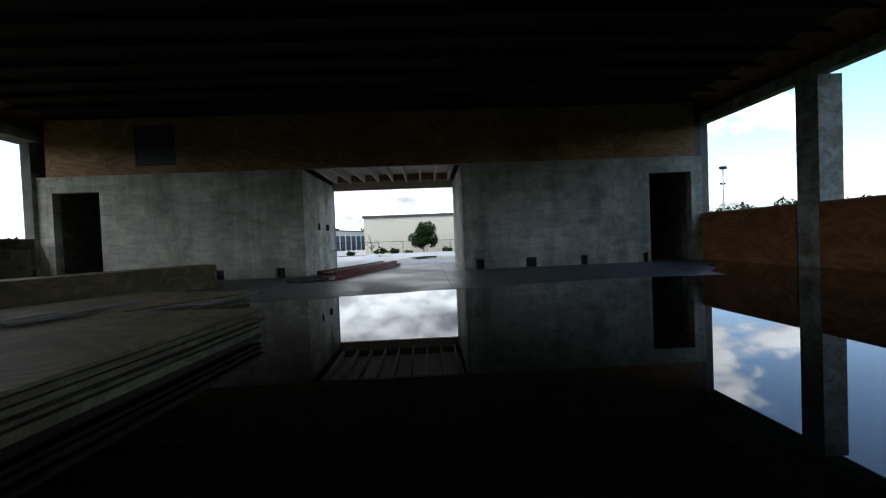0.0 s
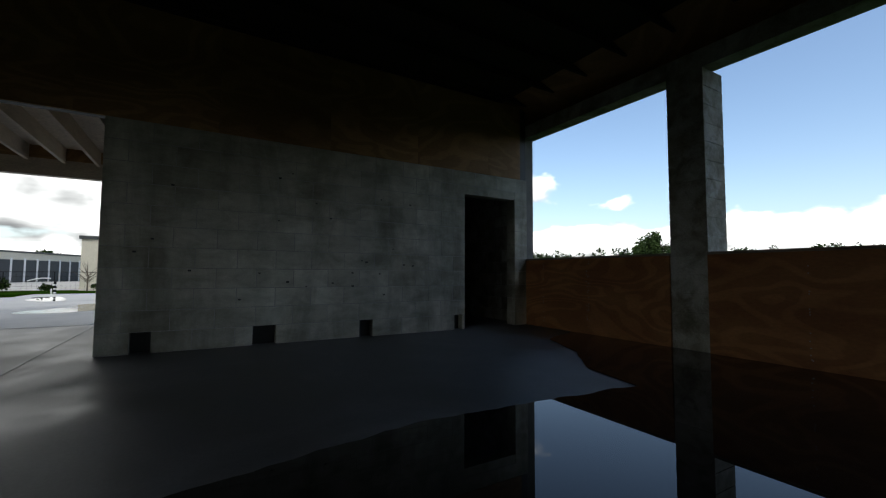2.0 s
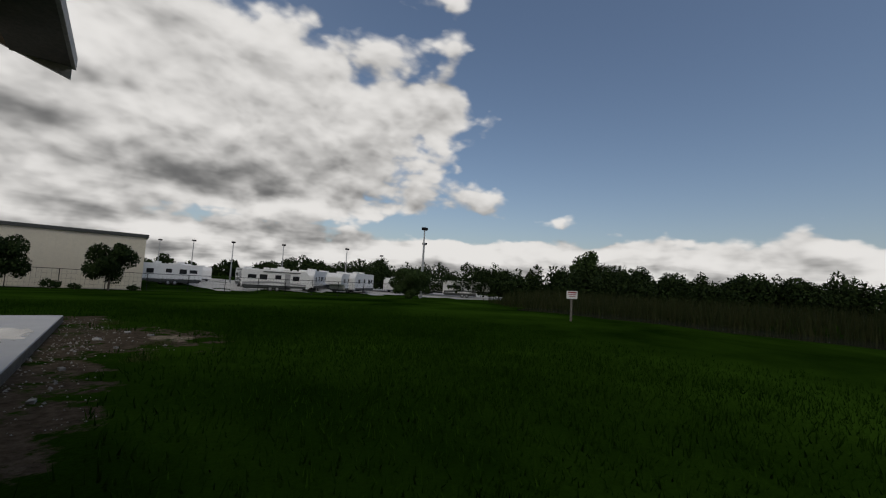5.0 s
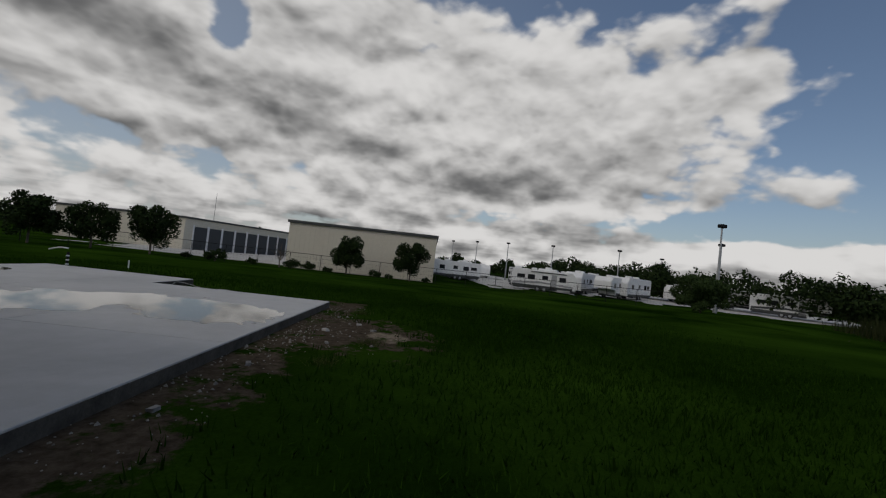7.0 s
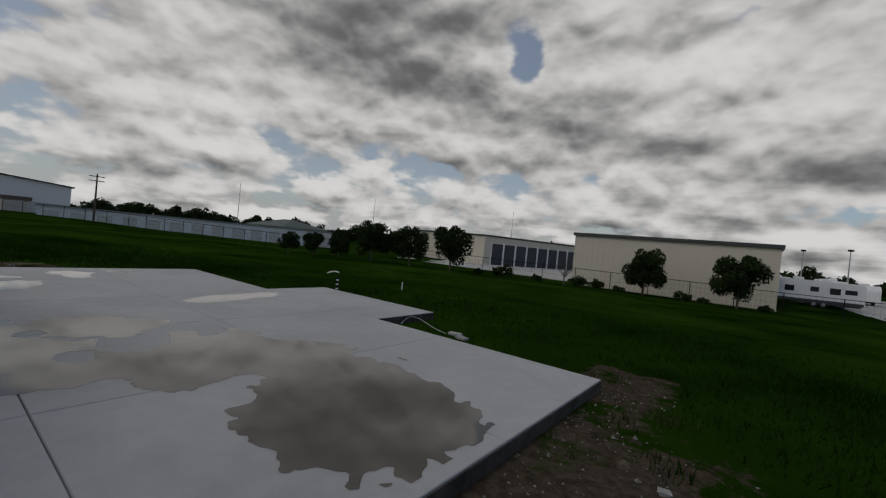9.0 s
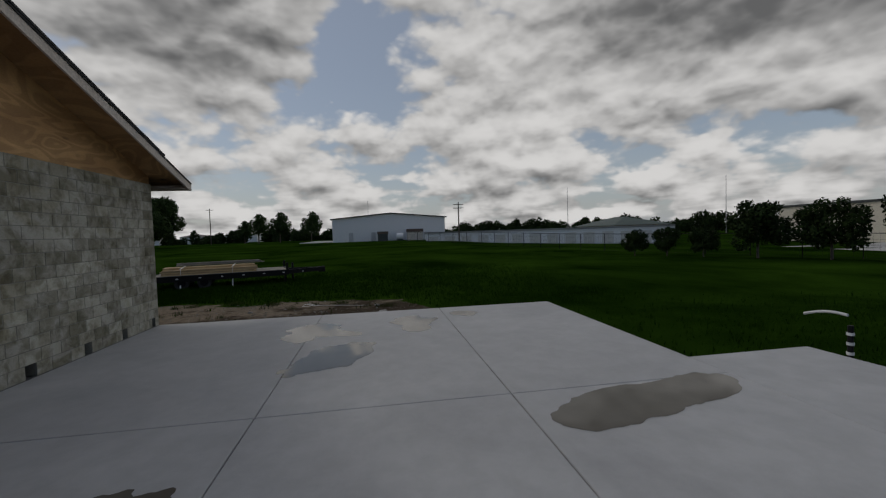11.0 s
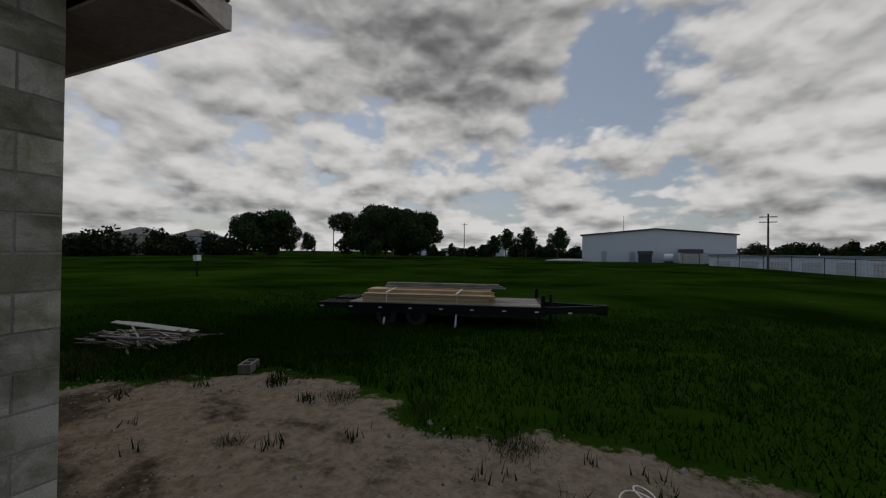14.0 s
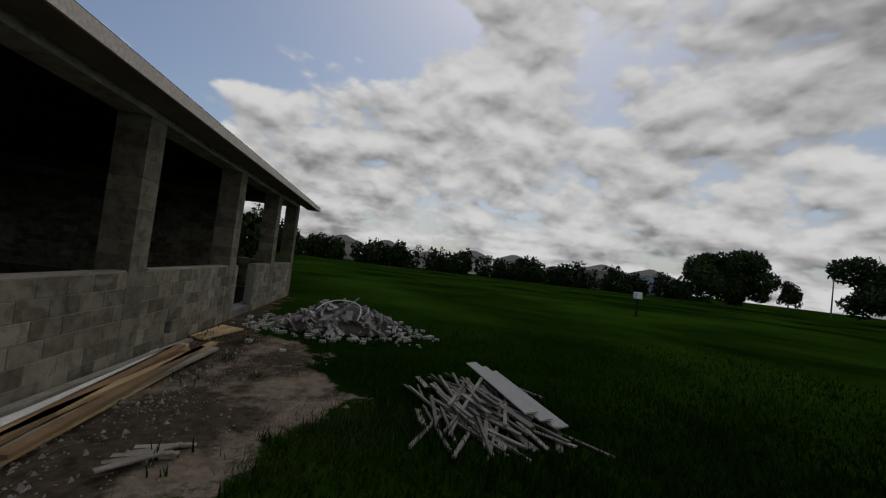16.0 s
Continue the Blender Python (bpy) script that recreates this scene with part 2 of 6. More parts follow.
def plywood_material(name, dark, light, along=(1, 1, 1)):
    """Rotary-cut veneer: wandering contour grain, knots, and a shift from sheet to sheet."""
    m, t, b = stuff_nodes(name)
    info = t.nodes.new("ShaderNodeObjectInfo")
    g = t.nodes.new("ShaderNodeNewGeometry")
    far = t.nodes.new("ShaderNodeMath")
    far.operation = "MULTIPLY"
    far.inputs[1].default_value = 37.0
    t.links.new(info.outputs["Random"], far.inputs[0])
    move = t.nodes.new("ShaderNodeVectorMath")
    move.operation = "ADD"
    t.links.new(g.outputs["Position"], move.inputs[0])
    t.links.new(far.outputs[0], move.inputs[1])
    mp = t.nodes.new("ShaderNodeMapping")
    mp.inputs["Scale"].default_value = along
    t.links.new(move.outputs[0], mp.inputs["Vector"])

    def noise_at(scale, detail, warp=0.0):
        n = t.nodes.new("ShaderNodeTexNoise")
        n.inputs["Scale"].default_value, n.inputs["Detail"].default_value = scale, detail
        n.inputs["Distortion"].default_value = warp
        t.links.new(mp.outputs[0], n.inputs["Vector"])
        return n.outputs["Fac"]

    slow = noise_at(1.0, 2, 0.6)
    k = t.nodes.new("ShaderNodeMath")
    k.operation = "MULTIPLY"
    k.inputs[1].default_value = 75.0
    t.links.new(slow, k.inputs[0])
    rings = t.nodes.new("ShaderNodeMath")
    rings.operation = "SINE"
    t.links.new(k.outputs[0], rings.inputs[0])
    wr = ramp_node(t, rings.outputs[0], [(0.0, (0.66, 0.62, 0.58)), (0.5, (1.0, 1.0, 1.0)), (1.0, (1.1, 1.08, 1.05))])
    base = ramp_node(t, noise_at(1.7, 5), [(0.3, dark), (0.7, light)])
    c = mix_node(t, "MULTIPLY", 0.6, base.outputs[0], wr.outputs[0])
    gr = ramp_node(t, noise_at(45, 3), [(0.2, (0.8,) * 3), (0.8, (1.1,) * 3)])
    c = mix_node(t, "MULTIPLY", 1.0, c, gr.outputs[0])
    vor = t.nodes.new("ShaderNodeTexVoronoi")
    vor.inputs["Scale"].default_value = 1.15
    t.links.new(mp.outputs[0], vor.inputs["Vector"])
    knot = ramp_node(t, vor.outputs["Distance"], [(0.03, (0.12, 0.08, 0.06)), (0.075, (1, 1, 1))])
    c = mix_node(t, "MULTIPLY", 0.85, c, knot.outputs[0])
    v = ramp_node(t, info.outputs["Random"], [(0.0, (0.85,) * 3), (1.0, (1.12,) * 3)])
    c = mix_node(t, "MULTIPLY", 1.0, c, v.outputs[0])
    t.links.new(c, b.inputs["Base Color"])
    b.inputs["Roughness"].default_value = 0.72
    bump_node(t, rings.outputs[0], 0.06, 0.002, b)
    return m


def parge_material():
    """Grey parged block with long water streaks."""
    m, t, b = stuff_nodes("parged_block")
    n1 = world_noise(t, 1.0, 6, 0.6, (1, 1, 0.5), 0.4)
    n2 = world_noise(t, 1.3, 5, 0.65, (1, 1, 0.3), 0.5)
    n3 = world_noise(t, 70, 3, 0.6)
    n4 = world_noise(t, 3.2, 6, 0.68, (0.7, 0.7, 1.4), 0.4)
    base = ramp_node(t, n1.outputs["Fac"], [(0.3, (0.43, 0.425, 0.36)), (0.7, (0.74, 0.735, 0.64))])
    streak = ramp_node(t, n2.outputs["Fac"], [(0.36, (0.5, 0.5, 0.47)), (0.56, (1, 1, 1))])
    g = ramp_node(t, n3.outputs["Fac"], [(0.2, (0.85,) * 3), (0.8, (1.07,) * 3)])
    s = ramp_node(t, n4.outputs["Fac"], [(0.3, (0.62, 0.62, 0.58)), (0.6, (1.04,) * 3)])
    info = t.nodes.new("ShaderNodeObjectInfo")
    v = ramp_node(t, info.outputs["Random"], [(0.0, (0.86, 0.86, 0.84)), (1.0, (1.1,) * 3)])
    c = mix_node(t, "MULTIPLY", 0.95, base.outputs[0], streak.outputs[0])
    for k in (g, s, v):
        c = mix_node(t, "MULTIPLY", 1.0, c, k.outputs[0])
    t.links.new(c, b.inputs["Base Color"])
    b.inputs["Roughness"].default_value = 0.9
    bump_node(t, n3.outputs["Fac"], 0.35, 0.003, b)
    return m


def slab_material():
    m, t, b = stuff_nodes("broom_finished_concrete")
    n1 = world_noise(t, 0.45, 6, 0.6, (1, 1, 1), 0.5)
    n2 = world_noise(t, 3.2, 6, 0.65)
    n3 = world_noise(t, 70, 3, 0.6, (1, 4, 1))
    base = ramp_node(t, n1.outputs["Fac"], [(0.32, (0.36, 0.36, 0.36)), (0.7, (0.46, 0.46, 0.455))])
    s = ramp_node(t, n2.outputs["Fac"], [(0.3, (0.86, 0.86, 0.86)), (0.6, (1.03, 1.03, 1.03))])
    g = ramp_node(t, n3.outputs["Fac"], [(0.2, (0.9,) * 3), (0.8, (1.06,) * 3)])
    c = mix_node(t, "MULTIPLY", 1.0, base.outputs[0], s.outputs[0])
    c = mix_node(t, "MULTIPLY", 1.0, c, g.outputs[0])
    t.links.new(c, b.inputs["Base Color"])
    rr = ramp_node(t, n2.outputs["Fac"], [(0.3, (0.55,) * 3), (0.65, (0.85,) * 3)])
    t.links.new(rr.outputs[0], b.inputs["Roughness"])
    bump_node(t, n3.outputs["Fac"], 0.25, 0.002, b)
    return m


def floor_material():
    m, t, b = stuff_nodes("damp_floor_concrete")
    n1 = world_noise(t, 0.8, 6, 0.6, (1, 1, 1), 0.6)
    n3 = world_noise(t, 60, 3, 0.6)
    base = ramp_node(t, n1.outputs["Fac"], [(0.36, (0.04, 0.039, 0.037)), (0.64, (0.185, 0.182, 0.175))])
    g = ramp_node(t, n3.outputs["Fac"], [(0.2, (0.85,) * 3), (0.8, (1.08,) * 3)])
    t.links.new(mix_node(t, "MULTIPLY", 1.0, base.outputs[0], g.outputs[0]), b.inputs["Base Color"])
    rr = ramp_node(t, n1.outputs["Fac"], [(0.35, (0.34,) * 3), (0.7, (0.7,) * 3)])
    t.links.new(rr.outputs[0], b.inputs["Roughness"])
    bump_node(t, n3.outputs["Fac"], 0.15, 0.002, b)
    return m


def water_material(name, bed, ripple=0.0, rough=0.015):
    m, t, b = stuff_nodes(name)
    n = world_noise(t, 1.2, 4, 0.6)
    r = ramp_node(t, n.outputs["Fac"], [(0.3, tuple(c * 0.75 for c in bed)), (0.7, bed)])
    t.links.new(r.outputs[0], b.inputs["Base Color"])
    b.inputs["Roughness"].default_value = rough
    b.inputs["IOR"].default_value = 1.33
    b.inputs["Specular IOR Level"].default_value = 0.5
    if ripple:
        n2 = world_noise(t, 9, 2, 0.5)
        bump_node(t, n2.outputs["Fac"], ripple, 0.01, b)
    return m


def ground_material():
    """Grass over sand and dark soil: the bare patches follow the building's edges."""
    m, t, b = stuff_nodes("grass_and_sand")
    n1 = world_noise(t, 0.10, 6, 0.65, (1, 1, 1), 0.4)
    n2 = world_noise(t, 1.4, 7, 0.7)
    n3 = world_noise(t, 28, 4, 0.7)
    n4 = world_noise(t, 0.9, 6, 0.7, (1.2, 0.9, 1), 0.15)
    n5 = world_noise(t, 7.0, 5, 0.7, (1, 1, 1), 0.3)
    grass = ramp_node(t, n1.outputs["Fac"], [(0.36, (0.004, 0.013, 0.001)), (0.66, (0.024, 0.056, 0.006))])
    tuft = ramp_node(t, n3.outputs["Fac"], [(0.25, (0.6, 0.6, 0.5)), (0.75, (1.3, 1.3, 1.2))])
    g = mix_node(t, "MULTIPLY", 1.0, grass.outputs[0], tuft.outputs[0])
    sand = ramp_node(t, n5.outputs["Fac"], [(0.3, (0.125, 0.10, 0.074)), (0.65, (0.225, 0.187, 0.145))])
    soil = ramp_node(t, n5.outputs["Fac"], [(0.3, (0.028, 0.022, 0.016)), (0.65, (0.085, 0.068, 0.05))])
    fleck = ramp_node(t, n3.outputs["Fac"], [(0.3, (0.86, 0.855, 0.845)), (0.8, (1.08, 1.08, 1.07))])

    def attr(name, spread, n, lo, hi):
        at = t.nodes.new("ShaderNodeAttribute")
        at.attribute_name = name
        k = t.nodes.new("ShaderNodeMath")
        k.operation = "MULTIPLY_ADD"
        t.links.new(n.outputs["Fac"], k.inputs[0])
        k.inputs[1].default_value, k.inputs[2].default_value = spread, -spread / 2
        add = t.nodes.new("ShaderNodeMath")
        add.operation = "ADD"
        t.links.new(at.outputs["Fac"], add.inputs[0])
        t.links.new(k.outputs[0], add.inputs[1])
        return ramp_node(t, add.outputs[0], [(lo, (0, 0, 0)), (hi, (1, 1, 1))]).outputs[0]

    s = mix_node(t, "MIX", attr("soil", 2.4, n4, 0.40, 0.66), sand.outputs[0], soil.outputs[0])
    s = mix_node(t, "MULTIPLY", 1.0, s, fleck.outputs[0])
    t.links.new(mix_node(t, "MIX", attr("bare", 1.9, n2, 0.42, 0.56), g, s), b.inputs["Base Color"])
    b.inputs["Roughness"].default_value = 0.95
    b.inputs["Specular IOR Level"].default_value = 0.0
    bump_node(t, n3.outputs["Fac"], 0.45, 0.02, b)
    return m


def leaf_material(name, dark, light, gloss=0.25):
    m, t, b = stuff_nodes(name)
    g = t.nodes.new("ShaderNodeNewGeometry")
    r = ramp_node(t, g.outputs["Random Per Island"], [(0.0, dark), (1.0, light)])
    t.links.new(r.outputs[0], b.inputs["Base Color"])
    b.inputs["Roughness"].default_value = 0.7
    b.inputs["Specular IOR Level"].default_value = gloss
    return m


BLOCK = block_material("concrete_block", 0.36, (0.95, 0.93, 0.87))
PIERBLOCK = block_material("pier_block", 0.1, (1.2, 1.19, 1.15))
# stained block for the yard piers; eave shade is put into its darker tint
SHADEDPIER = block_material("mossy_shaded_pier_block", 0.34, (0.45, 0.42, 0.34))
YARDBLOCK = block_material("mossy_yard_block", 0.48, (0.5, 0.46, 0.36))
MORTAR = surface("mortar", (0.11, 0.11, 0.095), (0.30, 0.30, 0.28), 1.3, 60, 0.95, 0.4)
PARGE = parge_material()
PARGEJOINT = surface("parged_joint", (0.3, 0.3, 0.28), (0.52, 0.52, 0.5), 1.5, 50, 0.95, 0.3)
SLAB = slab_material()
FLOOR = floor_material()
PUDDLE = water_material("puddle_water", (0.125, 0.115, 0.095))
FLOOD = water_material("flood_water", (0.012, 0.012, 0.012), 0.0, 0.004)
POND = water_material("pond_water", (0.02, 0.022, 0.018), 0.05, 0.05)
PLY = plywood_material("plywood_sheathing", (0.32, 0.18, 0.075), (0.50, 0.31, 0.14), (0.5, 0.5, 1.4))
PLYDARK = plywood_material("weathered_plywood", (0.29, 0.12, 0.042), (0.48, 0.24, 0.09), (0.55, 0.55, 1.5))
# ceiling timber: the gloom overhead is put into this near-black colour
SHADEDECK = surface("shade_toned_timber", (0.018, 0.014, 0.011), (0.04, 0.031, 0.024), 2, 20, 0.9, 0.3, 0.003, 0, (1, 1, 3))
LUMBER = surface("pine_lumber", (0.40, 0.27, 0.13), (0.58, 0.42, 0.22), 2, 30, 0.75, 0.2, 0.002, 0, (1, 1, 6), 0.2)
OLDWOOD = surface("grey_weathered_wood", (0.14, 0.126, 0.105), (0.32, 0.29, 0.245), 2, 30, 0.85, 0.3, 0.003, 0, (1, 1, 4), 0.25)
SCRAPWOOD = surface("rain_darkened_wood", (0.07, 0.062, 0.052), (0.25, 0.225, 0.19), 2, 30, 0.85, 0.3, 0.003, 0, (1, 1, 4), 0.45)
BROWNBOARD = surface("damp_brown_board", (0.16, 0.095, 0.045), (0.32, 0.20, 0.095), 2, 30, 0.8, 0.3, 0.002, 0, (1, 1, 6), 0.25)
JOIST = surface("joist_wood", (0.52, 0.44, 0.36), (0.70, 0.61, 0.51), 2, 30, 0.75, 0.2, 0.002, 0, (1, 1, 4), 0.15)
FASCIA = surface("primed_fascia", (0.52, 0.46, 0.40), (0.66, 0.60, 0.54), 1.5, 25, 0.7, 0.1)
SHINGLE = surface("roof_felt", (0.035, 0.035, 0.037), (0.07, 0.07, 0.072), 2, 40, 0.9, 0.4)
GRASSY = ground_material()
CREAM = plain("cream_metal_siding", (0.62, 0.575, 0.47), 0.55, 0.0, 0.05)
WHITE = plain("white_paint", (0.78, 0.78, 0.77), 0.5, 0.0, 0.04)
DARKTRIM = plain("dark_trim", (0.045, 0.05, 0.05), 0.5)
DOORGREY = plain("slate_roll_door", (0.04, 0.046, 0.05), 0.6)
BLACKMETAL = plain("black_painted_steel", (0.012, 0.012, 0.013), 0.6, 0.0)
BLACKMETAL.node_tree.nodes["Principled BSDF"].inputs["Specular IOR Level"].default_value = 0.12
SOFFIT = surface("bare_soffit_board", (0.15, 0.125, 0.10), (0.28, 0.24, 0.2), 2, 30, 0.85, 0.2)
STEEL = plain("galvanised_steel", (0.42, 0.43, 0.44), 0.45, 0.8)
GLASS = plain("dark_window_glass", (0.02, 0.022, 0.025), 0.06, 0.0)
RED = plain("red_fibreglass", (0.30, 0.02, 0.028), 0.45)
TYRE = plain("tyre_rubber", (0.025, 0.025, 0.025), 0.85)
BARK = surface("bark", (0.07, 0.055, 0.04), (0.14, 0.115, 0.09), 3, 25, 0.95, 0.6, 0.02)
LEAF = leaf_material("shrub_leaves", (0.009, 0.019, 0.006), (0.028, 0.046, 0.013), 0.05)
OAKLEAF = leaf_material("oak_leaves", (0.02, 0.036, 0.012), (0.045, 0.074, 0.022), 0.05)
BLADE = leaf_material("grass_blades", (0.007, 0.021, 0.0015), (0.019, 0.048, 0.004), 0.0)
TUFT = leaf_material("dry_grass_tufts", (0.02, 0.034, 0.008), (0.075, 0.09, 0.03), 0.0)
REED = leaf_material("reeds", (0.014, 0.024, 0.007), (0.036, 0.04, 0.015), 0.05)
RUBBLE = surface("broken_concrete", (0.15, 0.147, 0.14), (0.38, 0.37, 0.35), 3, 30, 0.9, 0.5, 0.01, 0, (1, 1, 1), 0.5)
ROOFTILE = surface("grey_shingles", (0.10, 0.095, 0.09), (0.19, 0.18, 0.17), 1.0, 8, 0.85, 0.3)
STUCCO = plain("beige_stucco", (0.48, 0.44, 0.38), 0.8)
ROADWAY = surface("pale_yard_concrete", (0.36, 0.35, 0.33), (0.50, 0.49, 0.47), 0.3, 6, 0.85, 0.1)
GRAVEL = surface("mixed_gravel", (0.08, 0.073, 0.06), (0.30, 0.285, 0.255), 9, 60, 0.9, 0.4, 0.004)
DARKEDGE = surface("dark_edge_concrete", (0.018, 0.016, 0.013), (0.085, 0.078, 0.066), 4, 30, 0.95, 0.6, 0.01)
STRAP = plain("white_strap", (0.72, 0.72, 0.70), 0.6)


# ---- mesh helpers ----
def box_into(bm, x0, y0, z0, x1, y1, z1, bevel=0.0):
    vs = [bm.verts.new(p) for p in ((x0, y0, z0), (x1, y0, z0), (x1, y1, z0), (x0, y1, z0), (x0, y0, z1), (x1, y0, z1), (x1, y1, z1), (x0, y1, z1))]
    fs = [bm.faces.new([vs[i] for i in q]) for q in ((3, 2, 1, 0), (4, 5, 6, 7), (0, 1, 5, 4), (1, 2, 6, 5), (2, 3, 7, 6), (3, 0, 4, 7))]
    if bevel:
        es = list({e for f in fs for e in f.edges})
        bmesh.ops.bevel(bm, geom=es, offset=bevel, segments=1, affect="EDGES", profile=0.5)
    return bm


def box(x0, y0, z0, x1, y1, z1, bevel=0.0):
    return box_into(bmesh.new(), min(x0, x1), min(y0, y1), min(z0, z1), max(x0, x1), max(y0, y1), max(z0, z1), bevel)


def cyl_into(bm, a, b, r0, r1=None, n=10, caps=True):
    a, b = Vector(a), Vector(b)
    r1 = r0 if r1 is None else r1
    q = (b - a).to_track_quat("Z", "Y")
    rings = []
    for p, r in ((a, r0), (b, r1)):
        rings.append([bm.verts.new(p + q @ Vector((r * math.cos(2 * math.pi * i / n), r * math.sin(2 * math.pi * i / n), 0))) for i in range(n)])
    for i in range(n):
        bm.faces.new((rings[0][i], rings[0][(i + 1) % n], rings[1][(i + 1) % n], rings[1][i]))
    if caps:
        bm.faces.new(rings[0][::-1]), bm.faces.new(rings[1])
    return bm


def cyl(a, b, r0, r1=None, n=10):
    return cyl_into(bmesh.new(), a, b, r0, r1, n)


def prism_into(bm, pts, z0, z1):
    """An upright prism over a plan outline (anticlockwise)."""
    lo = [bm.verts.new((x, y, z0)) for x, y in pts]
    hi = [bm.verts.new((x, y, z1)) for x, y in pts]
    bm.faces.new(lo[::-1]), bm.faces.new(hi)
    for i in range(len(pts)):
        j = (i + 1) % len(pts)
        bm.faces.new((lo[i], lo[j], hi[j], hi[i]))
    return bm


def beam_into(bm, a, b, w, h, turn=0.0):
    """A squared timber from a to b, w wide and h high."""
    a, b = Vector(a), Vector(b)
    d = b - a
    q = d.to_track_quat("X", "Z")
    m = Matrix.Translation(a) @ q.to_matrix().to_4x4() @ Matrix.Rotation(turn, 4, "X")
    k = box(0, -w / 2, -h / 2, d.length, w / 2, h / 2)
    k.transform(m)
    me = bpy.data.meshes.new("tmp")
    k.to_mesh(me)
    k.free()
    bm.from_mesh(me)
    bpy.data.meshes.remove(me)
    return bm


def mesh_of(bm, name, material, smooth=False):
    bmesh.ops.recalc_face_normals(bm, faces=bm.faces)
    me = bpy.data.meshes.new(name)
    bm.to_mesh(me)
    bm.free()
    me.materials.append(material)
    if smooth:
        me.shade_smooth()
    return me


def thing(name, label, category, group="", kind="", at=(0, 0, 0), turn=0.0):
    ob = new(name)
    ob.matrix_world = pose(*at, 0, 0, turn)
    ob.empty_display_size = 0.1
    return tagged(ob, label, category, group, kind)


def part(name, bm, material, parent, label="", smooth=False):
    ob = new(name, mesh_of(bm, name, material, smooth))
    ob.parent = parent
    if label:
        ob["label"] = label
    return ob


def solo(name, bm, material, label, category, group="", kind="", smooth=False):
    return tagged(new(name, mesh_of(bm, name, material, smooth)), label, category, group, kind)


def shared(name, me, parent, m):
    ob = new(name, me)
    ob.parent = parent
    ob.matrix_basis = m
    return ob


# ---- the building: numbers ----
WX, EX = -9.2, 5.62           # outer faces, west and east
NY, SY = 3.1, -14.6           # outer faces, north and south
MID = (-9.66 + 6.05) / 2
COURSE, UNIT = 3.25 / 16, 0.4
SILL, LINTEL, PLATE = 1.02, 3.047, 3.25
PASS_W, PASS_E, PASS_TOP = -3.44, 0.0, 2.2
CEIL = 3.52
HALL_TOP, HALL_COURSE = 2.33, 2.33 / 11


# ---- ground ----
def ground_height(x, y):
    """Level round the slab, falling gently to the north and away to the east pond."""
    d = max(0.0, y - 14) / 42
    z = -0.17 - 1.2 * min(1.0, d) ** 1.2
    near = max(0.0, min(1.0, (34 - y) / 12))
    # a low crest in the east, then the bank of the pond and its far side
    if x > 9:
        z += near * 0.06 * max(0.0, min(1.0, (x - 9) / 14))
    if x > 29:
        z -= near * 1.15 * max(0.0, min(1.0, (x - 29) / 8))
    if x > 43:
        z += near * 1.0 * max(0.0, min(1.0, (x - 43) / 5))
    w = max(0.0, -x - 20) / 75
    z += 0.55 * min(1.0, w) * max(0.0, min(1.0, (34 - y) / 12))
    inside = WX - 0.4 < x < EX + 0.4 and SY - 0.4 < y < 13.0
    if not inside:
        z += 0.05 * noise.noise(Vector((x * 0.25, y * 0.25, 0.3))) + 0.02 * noise.noise(Vector((x * 1.3, y * 1.3, 4.0)))
        z += 0.12 * noise.noise(Vector((x * 0.03, y * 0.03, 1.3))) * min(1.0, max(abs(x), abs(y)) / 40)
    return z


SAND_Y = (-14, -7.6, -6.6, -5, -4, -2.6, -1.5, -0.4, 0.6, 1.7, 2.6, 4, 5, 7.9, 8.8, 9.6, 10.6)
SAND_REACH = (0.2, 0.8, 2.2, 2.7, 3.3, 2.3, 2.2, 2.9, 3.8, 4.3, 3.9, 2.9, 3.6, 3.2, 2.6, 1.2, -0.5)


def bare_amount(x, y):
    """Trodden sand beside the slab and the west wall, 0 to 1."""
    v = 0.0
    # west yard
    dx = WX - x
    if dx > -0.5 and -14 < y < 11:
        reach = float(np.interp(y, SAND_Y, SAND_REACH)) + 0.35 * noise.noise(Vector((y * 0.9, 1.0, 0.0)))
        v = max(v, 1.0 - max(0.0, dx - reach + 0.75) / 1.1)
    # east edge of the slab
    ex = x - 5.4
    if ex > -0.6 and 2.5 < y < 14.5:
        v = max(v, 0.62 - max(0.0, ex - 0.8) / 1.4)
    v = max(v, 0.98 - 0.42 * math.hypot((x - 6.9) * 0.9, (y - 9.3) * 0.75))
    return max(0.0, min(1.0, v))


def soil_amount(x, y):
    """Dark damp soil and gravel against the slab and walls, 0 to 1."""
    if x < -2:
        dx = WX - x
        return max(0.0, min(1.0, 0.74 - 0.2 * max(0.0, dx - (0.2 if y > 0 else 0.9)) + 0.4 * max(0.0, min(1.0, y - 6.0))))
    return max(0.0, min(1.0, 1.6 - 1.5 * math.exp(-((x - 7.7) ** 2 + (y - 9.2) ** 2) / 0.55)))


